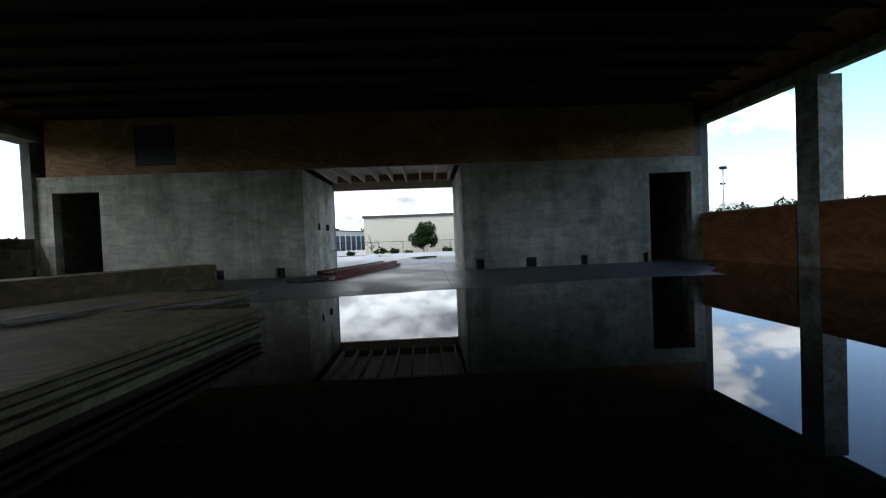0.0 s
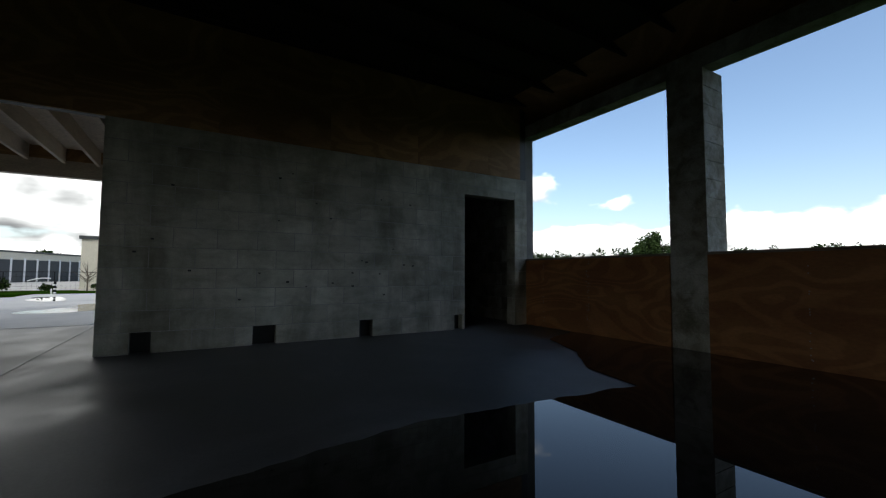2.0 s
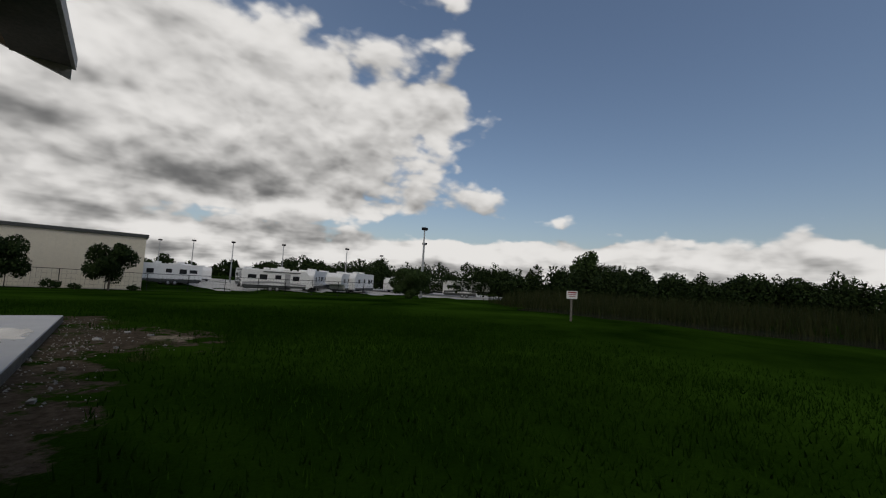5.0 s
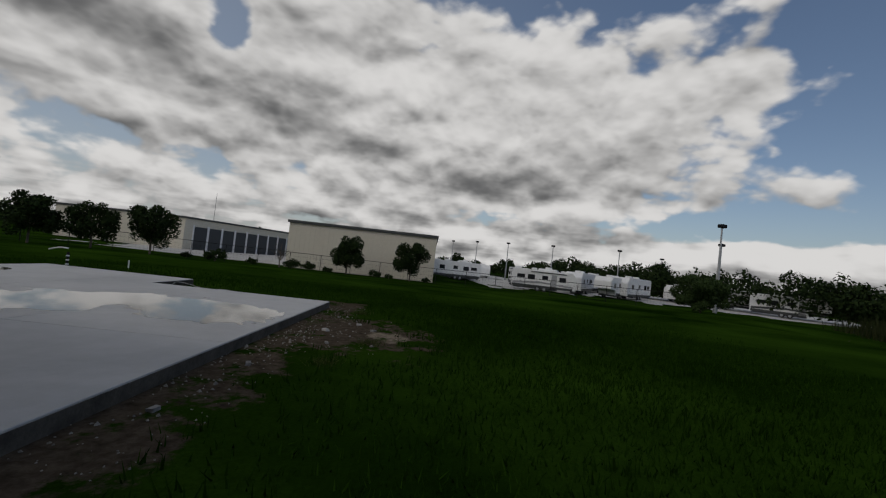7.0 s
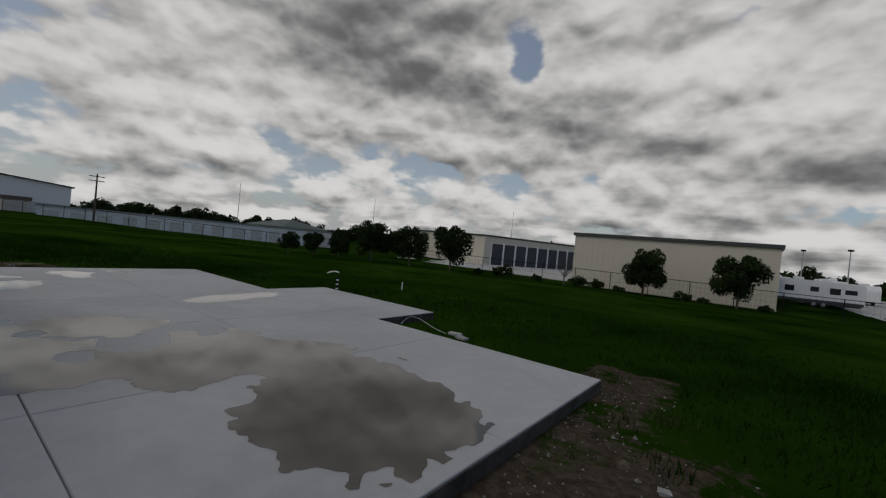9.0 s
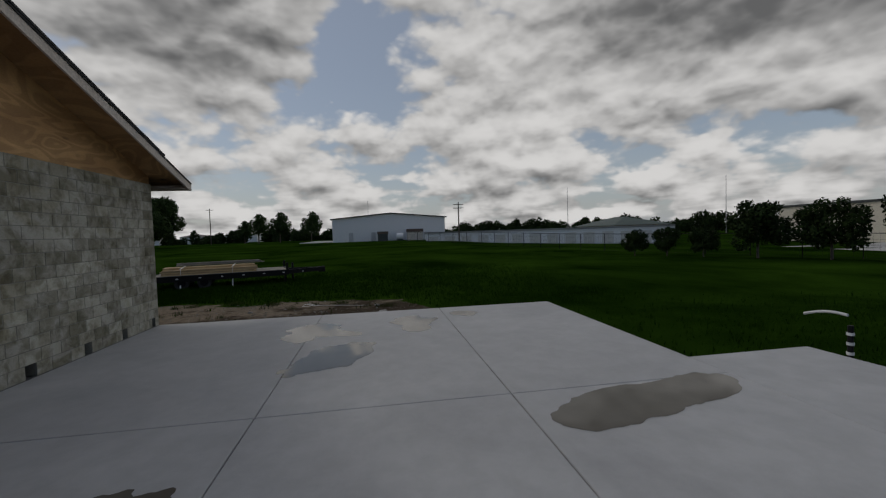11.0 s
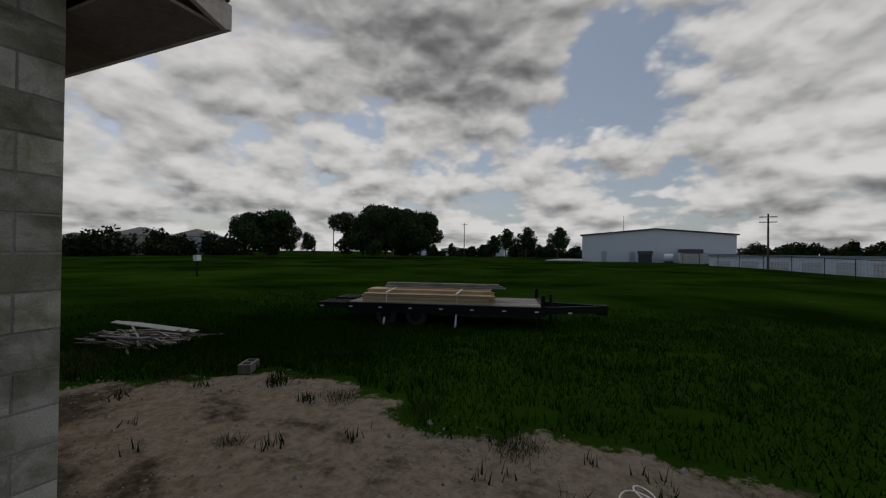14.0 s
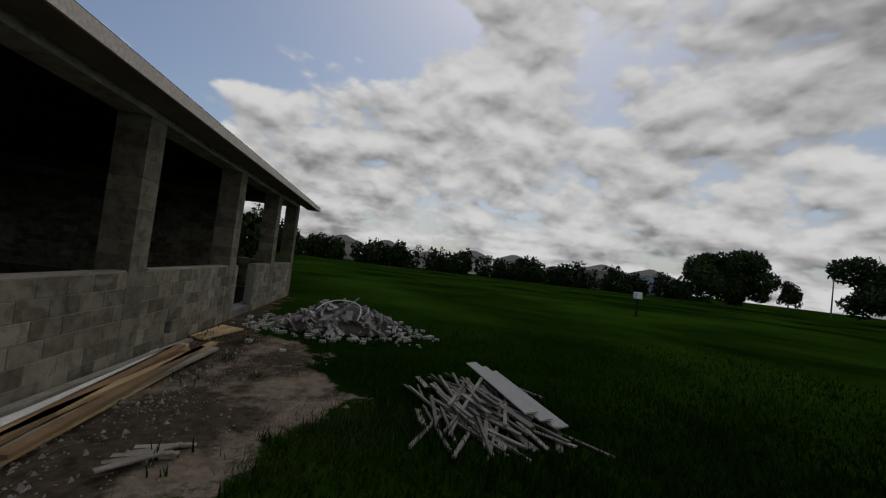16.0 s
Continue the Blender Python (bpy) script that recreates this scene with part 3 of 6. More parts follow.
def build_ground():
    def steps(lo, hi, centre, fine, grow):
        out, v, s = [centre], centre, fine
        while v < hi:
            v += s
            out.append(min(v, hi))
            s *= grow if abs(v - centre) > 20 else 1.0
        v, s = centre, fine
        while v > lo:
            v -= s
            out.insert(0, max(v, lo))
            s *= grow if abs(v - centre) > 20 else 1.0
        return out

    xs, ys = steps(-1500, 1500, -2, 0.34, 1.12), steps(-1500, 1500, 2, 0.34, 1.12)
    verts = [(x, y, ground_height(x, y)) for y in ys for x in xs]
    nx = len(xs)
    faces = [(j * nx + i, j * nx + i + 1, (j + 1) * nx + i + 1, (j + 1) * nx + i) for j in range(len(ys) - 1) for i in range(nx - 1)]
    me = bpy.data.meshes.new("ground")
    me.from_pydata(verts, [], faces)
    at = me.attributes.new("bare", "FLOAT", "POINT")
    at.data.foreach_set("value", [bare_amount(x, y) for y in ys for x in xs])
    at = me.attributes.new("soil", "FLOAT", "POINT")
    at.data.foreach_set("value", [soil_amount(x, y) for y in ys for x in xs])
    me.materials.append(GRASSY)
    me.shade_smooth()
    return tagged(new("ground", me), "mown green grass field with sandy bare patches", "ground", "", "structure")


ground = build_ground()

# ---- walls of concrete block ----
block_meshes = {}
ROUGH = (BLOCK, YARDBLOCK)


def block_mesh(wide, thick, high, mat=BLOCK):
    key = (round(wide, 3), round(thick, 3), round(high, 3), mat.name)
    if key not in block_meshes:
        block_meshes[key] = mesh_of(box(-wide / 2, -thick / 2, -high / 2, wide / 2, thick / 2, high / 2, 0.004 if mat in ROUGH else 0.002), "block", mat)
    return block_meshes[key]


def spans(a0, a1, z0, z1, openings):
    """What is left of a0..a1 at this course once the openings are cut."""
    left = [(a0, a1)]
    for o0, o1, oz0, oz1 in openings:
        if oz0 < (z0 + z1) / 2 < oz1:
            nxt = []
            for s, e in left:
                if o1 <= s or o0 >= e:
                    nxt.append((s, e))
                else:
                    if o0 - s > 0.02:
                        nxt.append((s, o0))
                    if e - o1 > 0.02:
                        nxt.append((o1, e))
            left = nxt
    return left


def block_wall(name, label, axis, a0, a1, centre, courses, openings=(), thick=0.2, z0=0.0, COURSE=COURSE, mat=BLOCK):
    """A wall of running-bond blocks. axis: 'x' or 'y', the way it runs."""
    wall = thing(name, label, "wall", "", "structure")
    core = bmesh.new()
    JOINT = 0.010 if mat in ROUGH else 0.006
    for c in range(courses):
        lo, hi = z0 + c * COURSE, z0 + (c + 1) * COURSE
        rows = spans(a0, a1, lo, hi, openings)
        for s, e in rows:
            t = thick / 2 - (0.006 if mat in ROUGH else 0.0016)
            inset = 0.004
            if axis == "x":
                box_into(core, s + inset, centre - t, lo, e - inset, centre + t, hi)
            else:
                box_into(core, centre - t, s + inset, lo, centre + t, e - inset, hi)
        joints = [a0 + (UNIT / 2 if c % 2 else UNIT) + k * UNIT for k in range(int((a1 - a0) / UNIT) + 2)]
        for s, e in rows:
            cuts = [s] + [j for j in joints if s + 0.06 < j < e - 0.06] + [e]
            for p, q in zip(cuts, cuts[1:]):
                me = block_mesh(q - p - JOINT, thick, COURSE - JOINT, mat)
                mid, zc = (p + q) / 2, (lo + hi) / 2
                m = pose(mid, centre, zc) if axis == "x" else pose(centre, mid, zc, 0, 0, 90)
                shared("block", me, wall, m)
    part("mortar", core, MORTAR if mat in ROUGH else PARGEJOINT, wall)
    return wall


def weep(x, w=0.2, h=0.19):
    return (x - w / 2, x + w / 2, -0.1, h)


def build_walls():
    # gable wall: two halves beside the passage
    block_wall("wall_north_west", "weathered grey concrete block gable wall, stained", "x", WX, PASS_W, NY - 0.1, 16,
               [weep(-8.98, 0.13), weep(-7.89, 0.16), weep(-6.82, 0.18), weep(-5.6)])
    block_wall("wall_north_east", "weathered grey concrete block gable wall", "x", PASS_E, EX, NY - 0.1, 16, [weep(1.2), weep(3.2), weep(5.0)])
    # wall between the hall and the rooms
    block_wall("wall_hall_west", "grey concrete block wall with a dark doorway", "x", WX + 0.2, PASS_W, 0.1, 11,
               [(-8.68, -7.72, 0, 2.118), weep(-7.0), weep(-5.3), weep(-4.0)], COURSE=HALL_COURSE, mat=PARGE)
    block_wall("wall_hall_east", "grey concrete block wall with a dark doorway and low cleanout holes", "x", PASS_E, EX - 0.2, 0.1, 11,
               [(4.21, 5.16, 0, 2.118), weep(0.36, 0.17), weep(1.5, 0.24), weep(2.7, 0.17), weep(4.1, 0.13)], COURSE=HALL_COURSE, mat=PARGE)
    # side walls of the passage
    block_wall("wall_passage_west", "grey concrete block passage wall", "y", 0.2, NY - 0.2, PASS_W - 0.1, 11, COURSE=HALL_COURSE, mat=PARGE)
    block_wall("wall_passage_east", "grey concrete block passage wall", "y", 0.2, NY - 0.2, PASS_E + 0.1, 11, COURSE=HALL_COURSE, mat=PARGE)
    # outer long walls
    block_wall("wall_west_end", "weathered grey concrete block wall", "y", -0.1, NY - 0.2, WX + 0.1, 16)
    block_wall("wall_east_end", "grey concrete block wall", "y", 0.06, NY - 0.2, EX - 0.1, 16)
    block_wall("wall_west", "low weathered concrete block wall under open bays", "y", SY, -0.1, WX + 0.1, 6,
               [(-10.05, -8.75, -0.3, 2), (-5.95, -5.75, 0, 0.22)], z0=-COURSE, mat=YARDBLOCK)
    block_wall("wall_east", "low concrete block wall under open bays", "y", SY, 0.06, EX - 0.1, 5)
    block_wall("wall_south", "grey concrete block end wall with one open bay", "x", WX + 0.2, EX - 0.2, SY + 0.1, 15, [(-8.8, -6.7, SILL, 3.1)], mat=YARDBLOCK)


def build_footing():
    bm = bmesh.new()
    for x0, y0, x1, y1 in ((WX + 0.01, SY + 0.01, EX - 0.01, NY - 0.012),):
        box_into(bm, x0, y0, -0.5, x1, y1, -0.004)
    return solo("floor", bm, FLOOR, "damp grey concrete hall floor", "floor", "", "structure")


build_footing()

# ---- piers ----
def pier(x0, x1, y0, y1, courses=15, z0=0.0, mat=PIERBLOCK, label="square concrete block pier beside open bays"):
    p = thing("pier", label, "pier", "piers", "structure")
    w, d = x1 - x0, y1 - y0
    core = box(x0 + 0.006, y0 + 0.006, z0, x1 - 0.006, y1 - 0.006, LINTEL)
    part("mortar", core, mat, p)
    for c in range(courses):
        lo = z0 + c * COURSE
        hi = min(lo + COURSE, LINTEL)
        if hi - lo < 0.05:
            continue
        shared("block", block_mesh(w, d, hi - lo - 0.006, mat), p, pose((x0 + x1) / 2, (y0 + y1) / 2, (lo + hi) / 2))
    return p


EAST_PIERS = (-2.77, -5.4, -8.1, -10.8)
WEST_PIERS = (-5.0, -8.55, -11.9)


def build_piers():
    for y in EAST_PIERS:
        pier(5.417, 5.82, y, y + 0.4)
    # west piers take the darker block, with the eave's shade in its tint
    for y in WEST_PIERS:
        pier(WX - 0.003, -8.8, y, y + 0.4, mat=SHADEDPIER)
    pier(WX - 0.003, -8.8, SY - 0.003, SY + 0.4, mat=SHADEDPIER)
    pier(5.417, 5.82, SY - 0.003, SY + 0.4)


def build_beams():
    """Lintel beams over the open bays and headers of the passage."""
    solo("beam_west", box(WX, SY, LINTEL, WX + 0.4, -0.1, PLATE), PIERBLOCK, "grey concrete lintel beam over open bays", "beam", "", "structure")
    solo("beam_east", box(EX - 0.2, SY, LINTEL, EX, 0.06, PLATE), PIERBLOCK, "grey concrete lintel beam over open bays", "beam", "", "structure")
    solo("beam_south", box(WX + 0.4, SY, LINTEL, EX - 0.2, SY + 0.4, PLATE), PIERBLOCK, "grey concrete lintel beam over open bays", "beam", "", "structure")


def clad_wall(name, label, x0, x1, y, z0, z1, material, hole=None, sheet=1.22):
    """Plywood sheets side by side on a wall that runs east and west."""
    wall = thing(name, label, "wall", "", "structure")
    x = x0
    while x < x1 - 0.01:
        e = min(x + sheet, x1)
        if hole and hole[0] < e and hole[1] > x:
            for a, b, c, d in ((x, z0, min(hole[0], e), z1), (max(hole[1], x), z0, e, z1)):
                if c - a > 0.02:
                    part("sheet", box(a + 0.001, y, b, c - 0.001, y + 0.02, d), material, wall)
            a, c = max(hole[0], x), min(hole[1], e)
            if z0 < hole[2] - 0.01:
                part("sheet", box(a, y, z0, c, y + 0.02, hole[2]), material, wall)
            part("sheet", box(a, y, hole[3], c, y + 0.02, z1), material, wall)
        else:
            part("sheet", box(x + 0.001, y, z0, e - 0.001, y + 0.02, z1), material, wall)
        x = e
    return wall


def build_cladding():
    top11 = HALL_TOP
    hall = clad_wall("wall_hall_upper", "plywood sheathing above the block wall, stained brown", WX + 0.42, 5.28, -0.002, top11 + 0.002, CEIL, PLY, (-6.93, -6.08, 2.5, 3.37))
    part("backing", box(WX + 0.42, 0.03, top11 + 0.002, EX - 0.2, 0.12, CEIL), DARKTRIM, hall)
    for x0, x1 in ((-8.68, -7.72), (4.21, 5.16)):
        part("lintel", box(x0, 0.004, 1.99, x1, 0.196, 2.117), PARGE, hall)
    # added dark plates that stand in for the shade deep in the cleanout holes
    for x in (0.36, 1.5, 2.7, 4.1, -7.0, -5.3, -4.0):
        part("hole_shade_plate", box(x - 0.16, 0.11, 0.0, x + 0.16, 0.16, 0.25), DARKTRIM, hall)
    # plywood on the inside of the low east wall, bay by bay
    bays = [(0.0, -2.37)] + [(a, b + 0.4) for a, b in zip(EAST_PIERS, EAST_PIERS[1:])] + [(EAST_PIERS[-1], SY + 0.4)]
    low = thing("wall_east_lining", "reddish brown plywood lining on the low wall", "wall", "", "structure")
    for a, b in bays:
        part("sheet", box(5.395, b + 0.003, 0.0, 5.415, a - 0.003, SILL), PLYDARK, low)
        part("sill_board", box(5.397, b + 0.003, SILL + 0.004, EX - 0.01, a - 0.003, SILL + 0.03), OLDWOOD, low)
    cap = thing("wall_west_cap", "grey sill boards on the low block wall", "wall", "", "structure")
    for a, b in ((-0.1, -4.7), (-5.1, -8.2), (-8.6, -8.75), (-10.05, -11.55), (-11.95, SY + 0.4)):
        part("sill_board", box(WX + 0.02, b, 5 * COURSE + 0.002, WX + 0.19, a, 5 * COURSE + 0.022), OLDWOOD, cap)
    # header over the passage at the gable, and above the hall side
    head = thing("wall_passage_header", "pale timber header over the passage opening", "wall", "", "structure")
    part("header", box(PASS_W, NY - 0.16, PASS_TOP, PASS_E, NY - 0.02, PASS_TOP + 0.24), JOIST, head)
    part("header", box(PASS_W, NY - 0.15, PASS_TOP + 0.242, PASS_E, NY - 0.03, PLATE), PLY, head)
    part("header", box(PASS_W, 0.03, top11 + 0.006, PASS_E, 0.13, top11 + 0.3), JOIST, head)


def build_passage_ceiling():
    bm = box(PASS_W, 0.135, PASS_TOP + 0.42, PASS_E, NY - 0.165, PASS_TOP + 0.44)
    ob = solo("ceiling_passage", bm, JOIST, "pale plywood deck over bare joists", "ceiling", "", "structure")
    j = thing("joists", "pale bare timber joists over the passage", "joist", "", "structure")
    n = 9
    for i in range(n):
        x = PASS_W + 0.12 + (PASS_E - PASS_W - 0.24) * i / (n - 1)
        part("joist", box(x - 0.02, 0.135, PASS_TOP + 0.2, x + 0.02, NY - 0.165, PASS_TOP + 0.418), JOIST, j)


SLOPE = 1 / 3
EAVE_W, EAVE_E, EAVE_Z = -9.66, 6.05, 3.28
ROOF_N, ROOF_S = 3.76, -16.2


def roof_z(x):
    return EAVE_Z + SLOPE * min(x - EAVE_W, EAVE_E - x)


def build_roof():
    roof = thing("roof", "low gable roof with dark felt and pale fascia boards", "roof", "", "structure")
    ridge = roof_z(MID)
    for name, x0, x1 in (("west", EAVE_W, MID), ("east", MID, EAVE_E)):
        def slab(lift, thick, inset=0.0):
            bm = bmesh.new()
            pts = []
            for x in (x0, x1):
                for y in (ROOF_S + inset, ROOF_N - inset):
                    for dz in (lift, lift + thick):
                        pts.append(bm.verts.new((x, y, roof_z(x) + dz)))
            a = pts
            for q in ((0, 1, 3, 2), (4, 6, 7, 5), (0, 4, 5, 1), (2, 3, 7, 6), (1, 5, 7, 3), (0, 2, 6, 4)):
                bm.faces.new([a[i] for i in q])
            return bm
        part("deck", slab(0.0, 0.02, 0.04), PLY, roof, "brown plywood roof deck")
        part("covering", slab(0.022, 0.025, -0.02), SHINGLE, roof, "dark felt roof covering")
        if name == "west":
            ends = (EAVE_W + 1.25, MID)
            bm = bmesh.new()
            v = [bm.verts.new((x, y, roof_z(x) + dz)) for x in ends for y in (ROOF_S, ROOF_N + 0.035) for dz in (0.049, 0.085)]
            for q in ((0, 1, 3, 2), (4, 6, 7, 5), (0, 4, 5, 1), (2, 3, 7, 6), (1, 5, 7, 3), (0, 2, 6, 4)):
                bm.faces.new([v[i] for i in q])
            part("shingle_layer", bm, SHINGLE, roof, "dark shingle layer that stops short of the eave")
        # rake boards at both gable ends
        for y in (ROOF_N, ROOF_S):
            bm = bmesh.new()
            s = -1 if y == ROOF_N else 1
            v = []
            for x in (x0, x1):
                for dy in (0, s * 0.035):
                    for dz in (-0.14, 0.02):
                        v.append(bm.verts.new((x, y + dy, roof_z(x) + dz)))
            for q in ((0, 1, 3, 2), (4, 6, 7, 5), (0, 4, 5, 1), (2, 3, 7, 6), (1, 5, 7, 3), (0, 2, 6, 4)):
                bm.faces.new([v[i] for i in q])
            part("rake_board", bm, FASCIA, roof, "pale rake board")
    part("fascia", box(EAVE_W - 0.03, ROOF_S, EAVE_Z - 0.13, EAVE_W, ROOF_N, EAVE_Z + 0.02), FASCIA, roof, "pale fascia board")
    part("fascia", box(EAVE_E, ROOF_S, EAVE_Z - 0.03, EAVE_E + 0.03, ROOF_N, EAVE_Z + 0.09), FASCIA, roof, "pale fascia board")
    # boarded soffits under the eaves
    part("soffit", box(EAVE_W + 0.002, ROOF_S + 0.04, EAVE_Z - 0.13, WX - 0.004, ROOF_N - 0.04, EAVE_Z - 0.11), SOFFIT, roof, "grey-brown board soffit")
    part("soffit", box(EX + 0.004, ROOF_S + 0.04, EAVE_Z - 0.022, EAVE_E - 0.002, ROOF_N - 0.04, EAVE_Z - 0.006), SOFFIT, roof, "grey-brown board soffit")
    # gable walls of plywood above the blocks
    for y, nm in ((NY - 0.06, "wall_gable_north"), (SY + 0.06, "wall_gable_south")):
        bm = bmesh.new()
        out = [(WX, PLATE + 0.002), (EX, PLATE + 0.002), (EX, roof_z(EX) - 0.002), (MID, ridge - 0.002), (WX, roof_z(WX) - 0.002)]
        f = [bm.verts.new((x, y - 0.02, z)) for x, z in out]
        k = [bm.verts.new((x, y + 0.02, z)) for x, z in out]
        bm.faces.new(f), bm.faces.new(k[::-1])
        for i in range(5):
            j = (i + 1) % 5
            bm.faces.new((f[i], k[i], k[j], f[j]))
        solo(nm, bm, PLY, "orange-brown plywood gable above the block wall", "wall", "", "structure")


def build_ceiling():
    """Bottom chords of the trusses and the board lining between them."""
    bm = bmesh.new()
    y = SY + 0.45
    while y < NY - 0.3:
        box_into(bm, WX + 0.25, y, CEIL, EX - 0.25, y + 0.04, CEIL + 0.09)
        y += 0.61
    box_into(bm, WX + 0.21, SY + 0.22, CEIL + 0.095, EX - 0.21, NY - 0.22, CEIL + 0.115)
    # near-black timber colour carries the shade of the unlit ceiling
    solo("ceiling", bm, SHADEDECK, "bare truss chords and boards overhead, shade put into their colour", "ceiling", "", "structure")


# ---- slab in front of the gable ----
SLAB_E, SLAB_N, BUMP_W, BUMP_E, BUMP_N = 5.61, 12.64, -4.1, 0.62, 14.69
JOINTS_X, JOINTS_Y = (-3.4, -0.55, 2.5), (6.78, 9.68)


def build_slab():
    slab = thing("slab", "pale broom-finished concrete slab with cut joints", "slab", "", "structure")
    xs, ys = (WX, *JOINTS_X, SLAB_E), (NY + 0.004, *JOINTS_Y, SLAB_N)
    g = 0.006
    for i in range(len(xs) - 1):
        for j in range(len(ys) - 1):
            part("panel", box(xs[i] + (g if i else 0), ys[j] + (g if j else 0), -0.25, xs[i + 1] - g, ys[j + 1] - g, 0, 0.008), SLAB, slab)
    part("panel", box(BUMP_W, SLAB_N - g, -0.25, -0.55 - g, BUMP_N, 0, 0.008), SLAB, slab)
    part("panel", box(-0.55 + g, SLAB_N - g, -0.25, BUMP_E, BUMP_N, 0, 0.008), SLAB, slab)
    part("edge", box(SLAB_E + 0.001, NY + 0.01, -0.3, SLAB_E + 0.012, SLAB_N, -0.018), DARKEDGE, slab, "dark mottled slab edge")
    part("edge", box(BUMP_E + 0.02, SLAB_N + 0.001, -0.3, SLAB_E, SLAB_N + 0.012, -0.018), DARKEDGE, slab, "dark mottled slab edge")
    part("edge", box(WX - 0.012, NY + 0.2, -0.3, WX - 0.001, SLAB_N, -0.05), DARKEDGE, slab, "dark mottled slab edge")
    part("edge", box(BUMP_E + 0.001, SLAB_N + 0.013, -0.3, BUMP_E + 0.012, BUMP_N, -0.018), DARKEDGE, slab, "dark mottled slab edge")
    part("joint_bed", box(WX + 0.02, NY + 0.02, -0.4, SLAB_E - 0.02, SLAB_N - 0.02, -0.02), MORTAR, slab)


build_beams()
build_cladding()
build_passage_ceiling()
build_roof()
build_ceiling()
build_slab()


# ---- things farther off ----
def build_warehouses():
    w = thing("warehouse", "long cream metal warehouse with dark roof trim", "building", at=(-10.3, 54.3, -1.7))
    lx, ly, h = 19.0, 60.0, 6.1
    part("wall", box(0, 0, 0, lx, ly, h), CREAM, w)
    part("roof_edge", box(-0.2, -0.2, h, lx + 0.2, ly + 0.2, h + 0.35), DARKTRIM, w, "dark roof trim")
    part("base_strip", box(-0.04, -0.04, 0, lx + 0.04, -0.002, 0.5), plain("cream_base", (0.5, 0.46, 0.38)), w)
    ribs = bmesh.new()
    for k in range(int(lx / 0.6)):
        box_into(ribs, 0.3 + k * 0.6, -0.03, 0.5, 0.36 + k * 0.6, -0.001, h)
    part("rib", ribs, CREAM, w)
    # second building: its east side carries the roller doors
    s = thing("storage_building", "cream metal storage building with dark grey roller doors", "building", at=(-35.8, 75, -2.0))
    turn = math.atan2(8.6, 29.0)
    ux, uy = Vector((math.sin(turn), math.cos(turn), 0)), Vector((-1, 0.02, 0))
    L, W, h = 60.0, 23.0, 6.2
    bm = prism_into(bmesh.new(), [tuple((uy * W).xy), (0, 0), tuple((ux * L).xy), tuple((ux * L + uy * W).xy)], 0, h)
    part("wall", bm, CREAM, s)
    bm = prism_into(bmesh.new(), [tuple((uy * (W + 0.2) - ux * 0.2).xy), tuple((-ux * 0.2 - uy * 0.2).xy), tuple((ux * L - uy * 0.2).xy), tuple((ux * L + uy * W).xy)], h, h + 0.35)
    part("roof_edge", bm, DARKTRIM, s, "dark roof trim")
    out = Vector((ux.y, -ux.x, 0))
    for k in range(17):
        a = ux * (2.0 + k * 3.4)
        b = a + ux * 2.95
        pts = [tuple((a + out * 0.1).xy), tuple((b + out * 0.1).xy), tuple((b - out * 0.05).xy), tuple((a - out * 0.05).xy)]
        door = part("roller_door", prism_into(bmesh.new(), pts, 0.05, 4.9), DOORGREY, s, "dark grey roller door")
        for c in (a - ux * 0.225, b):
            q = [tuple((c + out * 0.16).xy), tuple((c + ux * 0.22 + out * 0.16).xy), tuple((c + ux * 0.22).xy), tuple(c.xy)]
            part("door_jamb", prism_into(bmesh.new(), q, 0, 5.2), WHITE, s, "white door jamb")
    yard = box(-44, 58, -1.9, -11, 108, -1.30)
    solo("yard", yard, ROADWAY, "pale concrete yard between the storage buildings", "yard", "", "structure")


def build_long_store():
    b = thing("storage_row", "long low white storage building with a flat roof", "building", at=(-82, 18, -1.4))
    d = Vector((15.5, 44, 0))
    n = Vector((-d.y, d.x, 0)).normalized() * 9
    pts = [(0, 0), tuple(d.xy), tuple((d + n).xy), tuple(n.xy)]
    part("wall", prism_into(bmesh.new(), pts, 0, 3.1), WHITE, b)
    e = [tuple((Vector((*p, 0)) * 1.003).xy) for p in pts]
    part("roof_edge", prism_into(bmesh.new(), [(x + 0.1, y - 0.2) for x, y in e], 3.1, 3.4), plain("grey_roof_edge", (0.3, 0.3, 0.29)), b, "grey roof edge")
    for k in range(14):
        a = d * ((k + 0.2) / 14)
        c = d * ((k + 0.8) / 14)
        out = -n.normalized() * 0.06
        q = [tuple((a + out).xy), tuple((c + out).xy), tuple((c - out).xy), tuple((a - out).xy)]
        part("roller_door", prism_into(bmesh.new(), q, 0.05, 2.5), plain("pale_roller_door", (0.62, 0.60, 0.55)) if k == 0 else bpy.data.materials["pale_roller_door"], b)
    hip = thing("pavilion_house", "building with a green hipped metal roof", "building", at=(-84, 62, -1.2))
    part("wall", box(-8, -6, 0, 8, 6, 3.4), STUCCO, hip)
    part("roof", hip_roof(8.6, 6.6, 3.4, 1.9), plain("green_roof", (0.04, 0.07, 0.06)), hip, "green metal roof")


def hip_roof(hx, hy, z, rise):
    bm = bmesh.new()
    v = [bm.verts.new(p) for p in ((-hx, -hy, z), (hx, -hy, z), (hx, hy, z), (-hx, hy, z), (-(hx - hy) if hx > hy else 0, 0, z + rise), (hx - hy if hx > hy else 0.01, 0, z + rise))]
    for q in ((0, 1, 5, 4), (1, 2, 5), (2, 3, 4, 5), (3, 0, 4), (3, 2, 1, 0)):
        bm.faces.new([v[i] for i in q])
    return bm


